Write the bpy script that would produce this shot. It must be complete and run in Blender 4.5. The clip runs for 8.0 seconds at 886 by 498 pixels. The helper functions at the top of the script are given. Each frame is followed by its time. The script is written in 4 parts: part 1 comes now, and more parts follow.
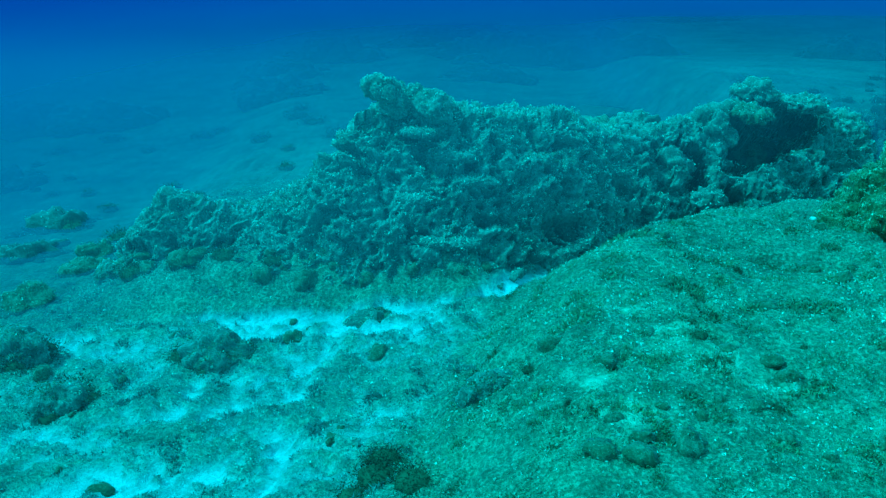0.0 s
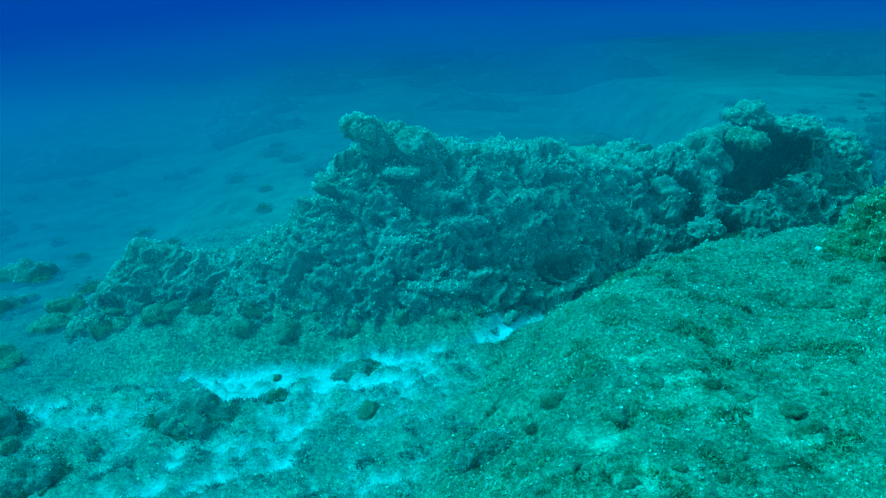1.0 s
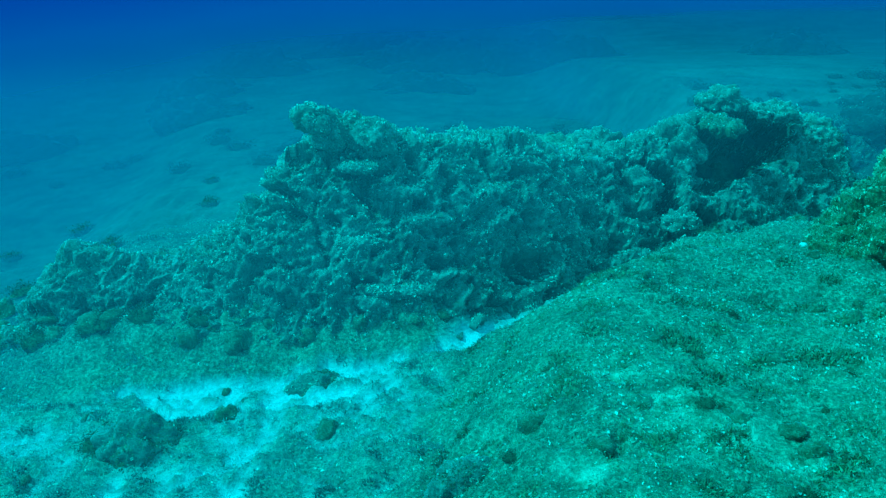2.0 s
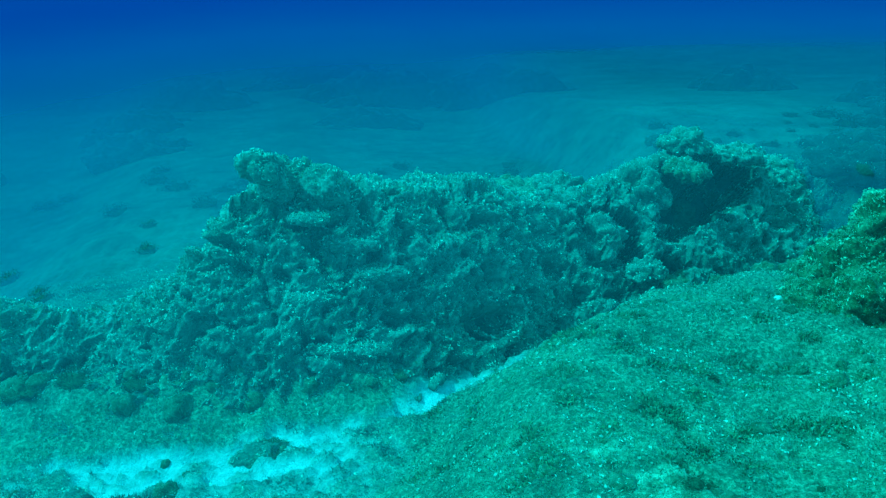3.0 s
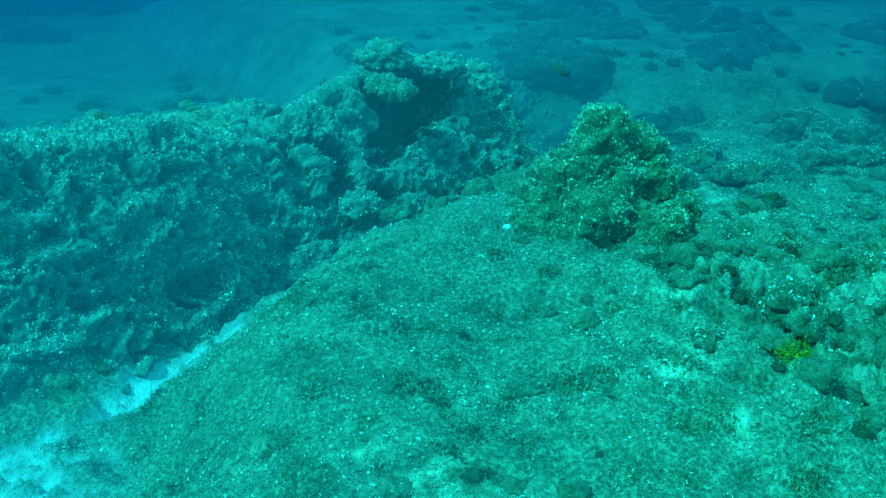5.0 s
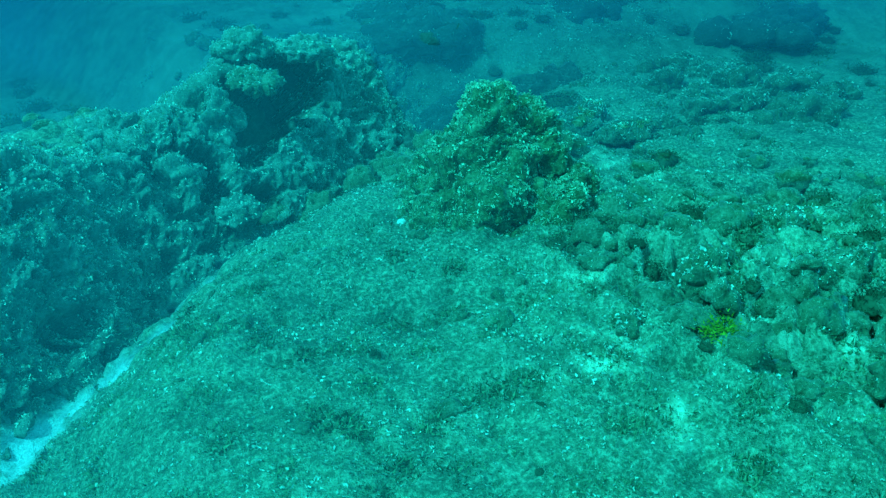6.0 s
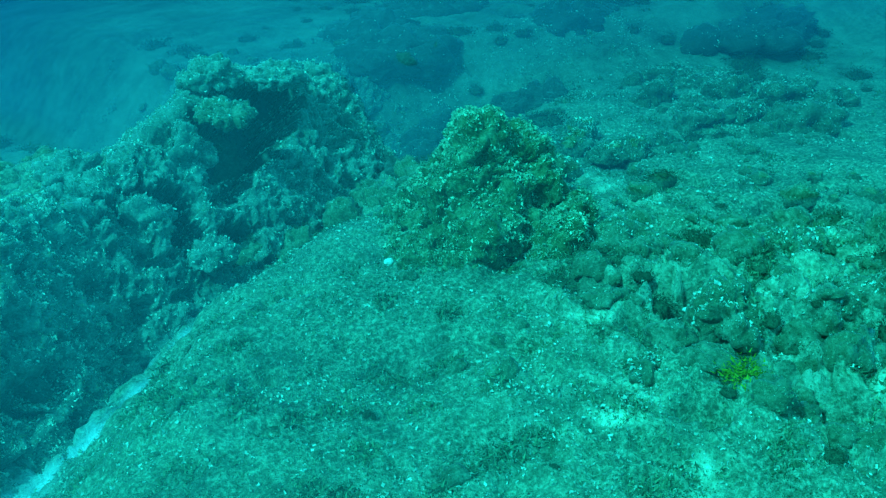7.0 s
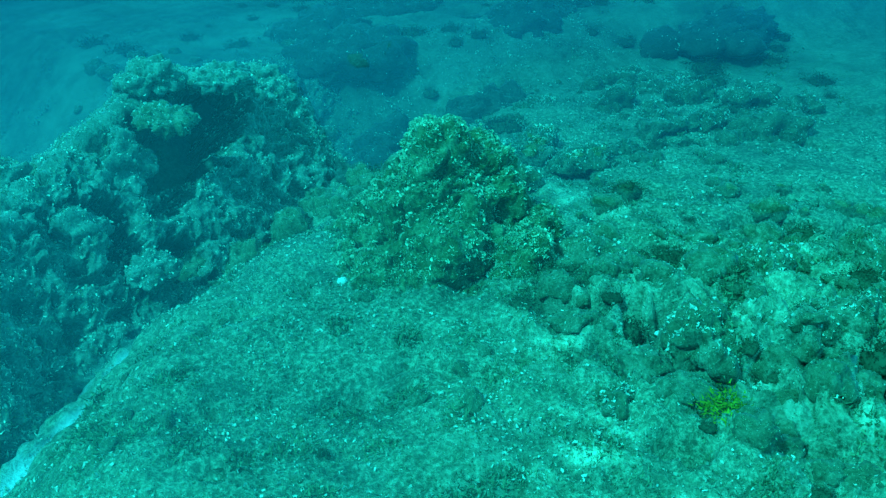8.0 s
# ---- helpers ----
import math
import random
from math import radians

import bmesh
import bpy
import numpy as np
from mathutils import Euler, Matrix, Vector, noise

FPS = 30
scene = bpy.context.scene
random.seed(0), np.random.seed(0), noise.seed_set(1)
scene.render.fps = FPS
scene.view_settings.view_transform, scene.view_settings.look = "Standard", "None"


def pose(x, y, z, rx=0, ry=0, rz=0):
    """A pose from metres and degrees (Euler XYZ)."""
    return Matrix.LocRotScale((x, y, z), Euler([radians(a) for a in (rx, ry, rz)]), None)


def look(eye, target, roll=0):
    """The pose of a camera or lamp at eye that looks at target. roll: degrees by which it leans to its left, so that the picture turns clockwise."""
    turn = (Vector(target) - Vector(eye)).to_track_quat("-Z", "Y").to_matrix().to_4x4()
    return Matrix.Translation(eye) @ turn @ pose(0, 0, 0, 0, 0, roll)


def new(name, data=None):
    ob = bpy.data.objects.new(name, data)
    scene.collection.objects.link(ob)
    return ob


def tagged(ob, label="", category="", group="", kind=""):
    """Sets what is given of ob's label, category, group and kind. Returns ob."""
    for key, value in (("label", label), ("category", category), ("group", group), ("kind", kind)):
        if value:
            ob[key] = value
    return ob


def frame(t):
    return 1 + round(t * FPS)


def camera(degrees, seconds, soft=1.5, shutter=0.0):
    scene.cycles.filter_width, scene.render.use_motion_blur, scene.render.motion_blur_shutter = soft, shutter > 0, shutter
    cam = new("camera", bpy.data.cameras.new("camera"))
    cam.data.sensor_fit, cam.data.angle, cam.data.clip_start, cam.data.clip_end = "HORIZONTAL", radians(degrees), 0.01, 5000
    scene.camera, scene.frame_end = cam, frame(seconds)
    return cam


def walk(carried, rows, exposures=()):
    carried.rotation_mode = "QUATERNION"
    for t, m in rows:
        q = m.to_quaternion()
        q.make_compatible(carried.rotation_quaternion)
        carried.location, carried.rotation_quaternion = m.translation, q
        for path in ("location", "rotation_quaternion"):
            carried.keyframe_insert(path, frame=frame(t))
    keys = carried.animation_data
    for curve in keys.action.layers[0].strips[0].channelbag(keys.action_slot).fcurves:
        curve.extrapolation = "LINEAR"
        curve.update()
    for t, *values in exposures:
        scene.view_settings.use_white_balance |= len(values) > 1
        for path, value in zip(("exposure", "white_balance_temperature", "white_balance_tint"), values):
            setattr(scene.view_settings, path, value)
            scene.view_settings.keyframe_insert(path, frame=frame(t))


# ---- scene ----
cam = camera(45.0, 8.0, soft=1.25)
ROWS = [
    (0.0, -0.000, 0.000, 4.100, 71.00, 0.00, -0.00),
    (0.5, -0.018, 0.282, 4.102, 71.08, -0.16, -1.31),
    (1.0, -0.068, 0.582, 4.136, 72.16, 1.69, -1.63),
    (1.2, -0.081, 0.724, 4.142, 72.57, 3.15, -2.51),
    (2.3, -0.175, 1.572, 4.100, 70.48, 1.18, -5.12),
    (2.5, -0.195, 1.699, 4.110, 70.68, 1.50, -5.71),
    (3.0, -0.235, 2.017, 4.149, 72.22, 0.80, -7.54),
    (3.5, -0.270, 2.351, 4.157, 72.25, 1.75, -8.50),
    (4.0, -0.287, 2.677, 4.172, 70.48, -1.61, -9.31),
    (4.2, -0.285, 2.787, 4.198, 69.93, -0.58, -12.19),
    (4.5, -0.277, 2.940, 4.257, 69.21, 0.67, -16.61),
    (4.7, -0.283, 3.043, 4.279, 67.57, 0.59, -20.63),
    (5.0, -0.275, 3.240, 4.317, 65.65, 0.09, -26.14),
    (5.2, -0.265, 3.356, 4.349, 65.10, 0.49, -29.30),
    (6.3, -0.037, 4.048, 4.431, 62.57, 3.37, -35.64),
    (6.5, 0.013, 4.159, 4.429, 62.93, 3.46, -35.54),
    (7.0, 0.143, 4.404, 4.395, 62.96, 4.66, -37.41),
    (7.5, 0.251, 4.629, 4.356, 63.15, 3.95, -38.87),
    (8.0, 0.365, 4.827, 4.340, 62.47, 3.32, -40.00)
]
EXPOSURES = [(0.0, 0.46, 5700, 10), (1.2, 0.46, 5800, 10), (2.5, 0.46, 6150, 10), (3.3, 0.58, 6450, 10), (4.5, 0.60, 6500, 10), (6.5, 0.54, 6550, 10), (8.0, 0.54, 6550, 10)]
walk(cam, [(t, pose(x, y, z, rx, ry, rz)) for t, x, y, z, rx, ry, rz in ROWS], EXPOSURES)

# ---- light: daylight filtered by some metres of sea water ----
world = bpy.data.worlds.new("sea_water")
scene.world = world
world.use_nodes = True
wn, wl = world.node_tree.nodes, world.node_tree.links
wn.clear()
w_out = wn.new("ShaderNodeOutputWorld")
w_bg = wn.new("ShaderNodeBackground")
w_bg.inputs["Strength"].default_value = 1.0
w_co = wn.new("ShaderNodeTexCoord")
w_sep = wn.new("ShaderNodeSeparateXYZ")
wl.new(w_co.outputs["Generated"], w_sep.inputs[0])
w_up = wn.new("ShaderNodeMapRange")          # height of the direction, from the deep to the surface
w_up.inputs["From Min"].default_value, w_up.inputs["From Max"].default_value = -1.0, 1.0
wl.new(w_sep.outputs["Z"], w_up.inputs["Value"])


def water_ramp(stops):
    r = wn.new("ShaderNodeValToRGB")
    e = r.color_ramp.elements
    while len(e) < len(stops):
        e.new(0.5)
    for k, (p, c) in enumerate(stops):
        e[k].position, e[k].color = p, (*c, 1)
    wl.new(w_up.outputs[0], r.inputs[0])
    return r


# the open sea is deep blue, the east greener; behind, an unseen bright side is added as fill light
w_sea = water_ramp([(0.0, (0.0, 0.14, 0.24)), (0.49, (0.0, 0.030, 0.25)), (0.54, (0.0, 0.055, 0.31)), (0.62, (0.0, 0.11, 0.34)), (0.80, (0.0, 0.22, 0.42)), (0.88, (0.01, 0.80, 0.95)), (1.0, (0.01, 1.00, 1.08))])
w_east = water_ramp([(0.0, (0.0, 0.14, 0.24)), (0.49, (0.0, 0.085, 0.27)), (0.54, (0.0, 0.11, 0.30)), (0.62, (0.0, 0.16, 0.33)), (0.80, (0.0, 0.26, 0.40)), (0.88, (0.01, 0.80, 0.92)), (1.0, (0.01, 1.00, 1.06))])
w_fill = water_ramp([(0.0, (0.0, 0.26, 0.42)), (0.49, (0.0, 0.66, 0.96)), (0.62, (0.0, 0.74, 1.0)), (0.80, (0.0, 0.75, 0.94)), (0.88, (0.01, 0.9, 1.02)), (1.0, (0.01, 1.00, 1.06))])


def water_mix(axis, low, high, a, b):
    side = wn.new("ShaderNodeMapRange")
    side.interpolation_type = "SMOOTHSTEP"
    side.inputs["From Min"].default_value, side.inputs["From Max"].default_value = low, high
    wl.new(w_sep.outputs[axis], side.inputs["Value"])
    mx = wn.new("ShaderNodeMixRGB")
    wl.new(side.outputs[0], mx.inputs[0])
    wl.new(a.outputs[0], mx.inputs[1])
    wl.new(b.outputs[0], mx.inputs[2])
    return mx


w_ahead = water_mix("X", -0.45, 0.75, w_sea, w_east)
w_mix = water_mix("Y", 0.10, -0.75, w_ahead, w_fill)
wl.new(w_mix.outputs[0], w_bg.inputs["Color"])
wl.new(w_bg.outputs[0], w_out.inputs["Surface"])

sun = new("sun", bpy.data.lights.new("sun", "SUN"))
sun.data.energy, sun.data.angle, sun.data.color = 3.5, radians(4), (0.012, 1.0, 0.91)
sun.matrix_world = look((-7.8, -1.5, 10.0), (0.0, 0.0, 0.0))


# ---- numeric noise for shapes ----
PERM = np.random.RandomState(7).permutation(512)
GRAD = np.random.RandomState(8).normal(size=(512, 3))
GRAD /= np.linalg.norm(GRAD, axis=1)[:, None]


def perlin(p):
    p = np.asarray(p, float)
    i = np.floor(p).astype(int)
    f = p - i
    u = f * f * f * (f * (f * 6 - 15) + 10)
    total = np.zeros(len(p))
    for dx in (0, 1):
        for dy in (0, 1):
            for dz in (0, 1):
                h = PERM[(PERM[(PERM[(i[:, 0] + dx) % 512] + i[:, 1] + dy) % 512] + i[:, 2] + dz) % 512]
                g = (GRAD[h] * (f - (dx, dy, dz))).sum(1)
                w = (u[:, 0] if dx else 1 - u[:, 0]) * (u[:, 1] if dy else 1 - u[:, 1]) * (u[:, 2] if dz else 1 - u[:, 2])
                total += g * w
    return total


def fbm(p, octaves=4, ridge=False):
    total, a = np.zeros(len(p)), 1.0
    for k in range(octaves):
        n = perlin(p * 2.03 ** k + 17.3 * k)
        total += a * ((0.35 - np.abs(n)) * 1.6 if ridge else n)
        a *= 0.5
    return total


def smooth(a, b, v):
    t = np.clip((v - a) / (b - a), 0, 1)
    return t * t * (3 - 2 * t)


# ---- the seabed's height ----
EDGE = np.array([(-0.4, 3.0), (-0.25, 6.0), (0.05, 8.0), (0.75, 9.9), (1.3, 10.6), (2.4, 11.4), (4.2, 12.0), (7.0, 13.2), (14.0, 16.5)])
SAND = [(-2.5, 9.95, -1.9, 9.98, 0.18), (-1.9, 9.82, -1.4, 9.72, 0.34), (-1.4, 9.72, -0.4, 9.70, 0.34), (-1.45, 9.60, -0.3, 9.45, 0.24), (0.0, 10.0, 0.4, 10.08, 0.10), (-0.55, 9.40, -0.2, 9.50, 0.13), (0.60, 10.27, 0.84, 10.42, 0.17), (1.05, 10.52, 1.12, 10.58, 0.10), (0.85, 10.45, 2.3, 11.38, 0.07),
        (-3.8, 9.72, -3.05, 9.35, 0.17), (-2.2, 9.75, -1.9, 9.9, 0.12), (-1.45, 9.75, -1.15, 9.05, 0.14), (-1.2, 8.9, -1.25, 8.1, 0.13), (-1.65, 8.45, -1.9, 7.85, 0.13),
        (-2.2, 7.9, -2.2, 8.4, 0.12), (-3.4, 7.8, -2.7, 7.6, 0.14), (-2.75, 6.7, -2.3, 6.95, 0.26), (-1.25, 7.2, -1.3, 6.6, 0.15), (-1.6, 7.1, -1.9, 6.7, 0.14), (-0.65, 7.4, -0.4, 7.5, 0.09),
        (-3.1, 6.0, -2.2, 5.9, 0.3), (-1.0, 9.6, -0.6, 9.75, 0.12), (-5.0, 8.9, -4.5, 8.6, 0.2)]


POCKETS = [(0.68, 10.29, 0.86, 10.38, 0.13), (1.08, 10.44, 1.17, 10.48, 0.08), (0.86, 10.38, 1.37, 10.52, 0.04), (1.37, 10.52, 1.92, 10.72, 0.11), (1.92, 10.72, 2.23, 10.83, 0.10), (2.23, 10.83, 2.99, 11.6, 0.07)]


# dark gaps between the broken rocks beyond the slab
CREVICES = [(4.45, 8.95, 4.75, 8.55, 0.09), (4.75, 8.55, 4.40, 8.00, 0.07), (4.40, 8.00, 4.50, 7.60, 0.10), (4.50, 7.60, 4.62, 7.10, 0.09), (4.62, 7.10, 4.95, 6.60, 0.06), (4.95, 8.45, 5.25, 8.10, 0.05),
            (6.55, 9.00, 7.05, 8.45, 0.07), (7.05, 8.45, 7.30, 7.90, 0.08), (5.85, 10.75, 6.35, 10.50, 0.05), (6.10, 9.95, 6.45, 9.80, 0.05), (4.95, 7.70, 5.35, 7.35, 0.05), (3.85, 7.70, 4.05, 7.50, 0.04)]


def line_distance(x, y, lines):
    best = np.full(x.shape, 9.0)
    for ax, ay, bx, by, r in lines:
        dx, dy = bx - ax, by - ay
        t = np.clip(((x - ax) * dx + (y - ay) * dy) / (dx * dx + dy * dy), 0, 1)
        best = np.minimum(best, np.hypot(x - ax - t * dx, y - ay - t * dy) - r)
    return best


def side_of_edge(x, y):
    """Distance to the slab's edge, positive on the slab."""
    best, sign = np.full(x.shape, 1e9), np.zeros(x.shape)
    for (ax, ay), (bx, by) in zip(EDGE[:-1], EDGE[1:]):
        dx, dy = bx - ax, by - ay
        t = np.clip(((x - ax) * dx + (y - ay) * dy) / (dx * dx + dy * dy), 0, 1)
        d = np.hypot(x - ax - t * dx, y - ay - t * dy)
        s = (x - ax) * dy - (y - ay) * dx
        near = d < best
        best = np.where(near, d, best)
        sign = np.where(near, np.sign(s), sign)
    return best * sign


def sand_amount(x, y):
    p = np.stack([x, y, x * 0], -1)
    wob = 0.22 * fbm(p * 2.4, 4) + 0.13 * perlin(p * 9) + 0.09 * perlin(p * 23)
    best = line_distance(x, y, SAND)
    patchy = smooth(-0.22, 0.22, perlin(p * 4.5 + 4) + 0.6 * perlin(p * 12) + 0.5 * fbm(p * 1.7, 2) + 0.13)
    clean = 1 - smooth(-0.05, 0.05, line_distance(x, y, POCKETS) + 0.3 * wob)
    dust = smooth(0.15, -0.45, side_of_edge(x, y) + 0.5 * wob) * smooth(10.45, 10.0, y + wob) * smooth(-5.2, -3.6, x) * smooth(5.2, 6.3, y)
    veins = smooth(0.42, 0.95, fbm(p * 1.5 + 71, 3, True) + 0.5 * perlin(p * 11) + 0.4 * perlin(p * 25))
    return np.maximum(np.maximum((1 - smooth(-0.20, 0.24, best + wob)) * (0.28 + 0.68 * patchy), dust * (0.10 + 0.42 * veins)) * np.where(x < 0.35, smooth(10.06, 9.97, y + 0.5 * wob), 1), clean)


PATCH = [(1.68, 7.45, 0.28), (1.43, 7.69, 0.14), (1.15, 6.46, 0.36), (2.42, 6.77, 0.24), (0.97, 8.19, 0.22), (3.23, 7.89, 0.2), (4.62, 8.72, 0.2), (3.71, 7.87, 0.2), (1.95, 7.0, 0.2), (3.7, 7.85, 0.16), (3.3, 8.4, 0.18), (4.9, 7.9, 0.3), (0.45, 7.45, 0.2), (5.3, 8.6, 0.35), (2.9, 6.6, 0.2),
         (2.6, 7.9, 0.15), (5.0, 7.2, 0.35), (4.2, 8.6, 0.3), (3.6, 7.2, 0.16), (2.2, 8.1, 0.2), (6.1, 8.3, 0.3), (6.0, 9.8, 0.3), (5.7, 10.4, 0.25)]


def crust_amount(x, y):
    p = np.stack([x, y, 0 * x], -1)
    c = sum(np.exp(-((x - px) ** 2 + (y - py) ** 2) / r ** 2) for px, py, r in PATCH)
    return 0.95 * np.clip(c, 0, 1) * smooth(-0.15, 0.25, fbm(p * 3.1 + 8, 3) + 0.15)


def near_edge(p):
    """Unevenness of the slab's rim."""
    return 0.16 * fbm(p * 1.7 + 29, 3) + 0.05 * perlin(p * 6 + 4)


def bed(x, y, fine=True):
    x, y = np.asarray(x, float), np.asarray(y, float)
    s = side_of_edge(x, y)
    p = np.stack([x, y, 0 * x], -1)
    low = 0.12 + 0.09 * np.clip(x, -8, 0) - 0.5 * smooth(-6, -30, x) + (0.42 - 0.34 * smooth(0.1, 1.1, x)) * smooth(9.94, 10.74, y) * smooth(-4.2, -2.6, x)
    high = 0.86 - 0.055 * (x - 2.5) + 0.06 * (y - 8.7) * smooth(14, 9, y) - 0.18 * smooth(7.5, 5.5, y)
    high = np.maximum(high, 0.45)
    w = smooth(-0.12, 1.25, s + near_edge(p)) ** 0.8
    z = low * (1 - w) + high * w
    rise = smooth(2.8, 4.3, x) * smooth(13.0, 14.2, y + 0.25 * (x - 4))
    z = z * (1 - rise) + rise * (1.28 - 0.035 * np.clip(x - 3.5, 0, 9))
    lee = smooth(-0.9, 0.2, x) * smooth(3.6, 2.4, x) * smooth(11.0, 11.5, y - 0.42 * np.clip(x, 0, 4))
    z = z * (1 - lee) + lee * (1.42 - 0.10 * np.clip(x, 0, 3) - 1.1 * smooth(11.4, 17.5, y - 0.42 * np.clip(x, 0, 4)))
    far = smooth(16, 27, y)
    z = z * (1 - far) + far * (0.15 + 0.02 * np.clip(x, -15, 15))
    near = np.exp(-((x - 1.5) ** 2 + (y - 9) ** 2) / 60)
    z = z + (0.04 + 0.06 * near) * fbm(p * 0.45, 2) + 0.07 * fbm(p * 1.3 + 5, 3) * (0.08 + 0.92 * near)
    if fine:
        sand = sand_amount(x, y)
        z = z - 0.07 * sand + near * smooth(0.6, -0.4, s) * (1 - sand) * (0.10 * fbm(p * 2.3 + 40, 3) + 0.045 * fbm(p * 6.5 + 8, 3, True))
        rough = near * (1 - 0.85 * sand)
        rubble = np.exp(-((x - 5.2) / 1.3) ** 2 - ((y - 7.9) / 1.3) ** 2) + 0.8 * np.exp(-((x - 3.6) / 2.2) ** 2 - ((y - 12.6) / 0.8) ** 2)
        z = z + rubble * (0.34 * (fbm(p * 1.9 + 9, 4, True) - 0.3) + 0.17 * fbm(p * 4.7 + 19, 3, True) + 0.06 * fbm(p * 12 + 5, 2, True) - 0.24 * smooth(0.20, 0.29, perlin(p * 4.1 + 70)))
        warp = p + 0.09 * np.stack([perlin(p * 3.5 + 2), perlin(p * 3.5 + 33), 0 * x], -1)
        z = z + rough * (0.050 * fbm(warp * 4.0, 3, True) + 0.030 * fbm(warp * 11, 2, True) + 0.016 * perlin(p * 26))
        z = z - rough * (0.09 + 0.16 * smooth(4.5, 5.3, x + 0.25 * (y - 9))) * smooth(0.26, 0.40, perlin(warp * 2.7 + 61))
        gap = line_distance(x, y, CREVICES) + 0.16 * perlin(p * 4.2 + 12) + 0.06 * perlin(p * 11)
        z = z - (0.38 + 0.4 * perlin(p * 2.9 + 77)) * (1 - smooth(-0.02, 0.07, gap))
    return z


# ---- materials ----
def material(name):
    m = bpy.data.materials.new(name)
    m.use_nodes = True
    m.node_tree.nodes.clear()
    return m, m.node_tree.nodes, m.node_tree.links


def noise_node(n, l, co, scale, detail=6, rough=0.6):
    t = n.new("ShaderNodeTexNoise")
    t.inputs["Scale"].default_value, t.inputs["Detail"].default_value, t.inputs["Roughness"].default_value = scale, detail, rough
    l.new(co, t.inputs["Vector"])
    return t.outputs["Fac"]


def ramp_node(n, l, fac, stops):
    r = n.new("ShaderNodeValToRGB")
    e = r.color_ramp.elements
    while len(e) < len(stops):
        e.new(0.5)
    for k, (p, c) in enumerate(stops):
        e[k].position, e[k].color = p, (*c, 1) if len(c) == 3 else c
    l.new(fac, r.inputs[0])
    return r.outputs["Color"]


def mixed(n, l, fac, a, b):
    m = n.new("ShaderNodeMixRGB")
    for k, v in enumerate((fac, a, b)):
        if isinstance(v, (int, float)):
            m.inputs[k].default_value = v
        elif isinstance(v, tuple):
            m.inputs[k].default_value = (*v, 1)
        else:
            l.new(v, m.inputs[k])
    return m.outputs[0]


def veiled(n, l, colour, normal, least, most, power, rough=0.28):
    """Matt body with a soft gloss that grows towards grazing view, imitating water haze."""
    out = n.new("ShaderNodeOutputMaterial")
    body = n.new("ShaderNodeBsdfDiffuse")
    body.inputs["Roughness"].default_value = 0.6
    l.new(colour, body.inputs["Color"])
    if normal:
        l.new(normal, body.inputs["Normal"])
    gloss = n.new("ShaderNodeBsdfGlossy")
    gloss.inputs["Roughness"].default_value = rough
    gloss.inputs["Color"].default_value = (0.95, 0.95, 0.95, 1)
    lw = n.new("ShaderNodeLayerWeight")
    lw.inputs["Blend"].default_value = 0.5
    pw = n.new("ShaderNodeMath")
    pw.operation = "POWER"
    l.new(lw.outputs["Facing"], pw.inputs[0])
    pw.inputs[1].default_value = power
    ml = n.new("ShaderNodeMapRange")
    l.new(pw.outputs[0], ml.inputs["Value"])
    ml.inputs["To Min"].default_value, ml.inputs["To Max"].default_value = least, most
    mx = n.new("ShaderNodeMixShader")
    l.new(ml.outputs[0], mx.inputs[0])
    l.new(body.outputs[0], mx.inputs[1])
    l.new(gloss.outputs[0], mx.inputs[2])
    l.new(mx.outputs[0], out.inputs["Surface"])


def bump_node(n, l, height, strength, distance):
    b = n.new("ShaderNodeBump")
    b.inputs["Strength"].default_value, b.inputs["Distance"].default_value = strength, distance
    l.new(height, b.inputs["Height"])
    return b.outputs["Normal"]


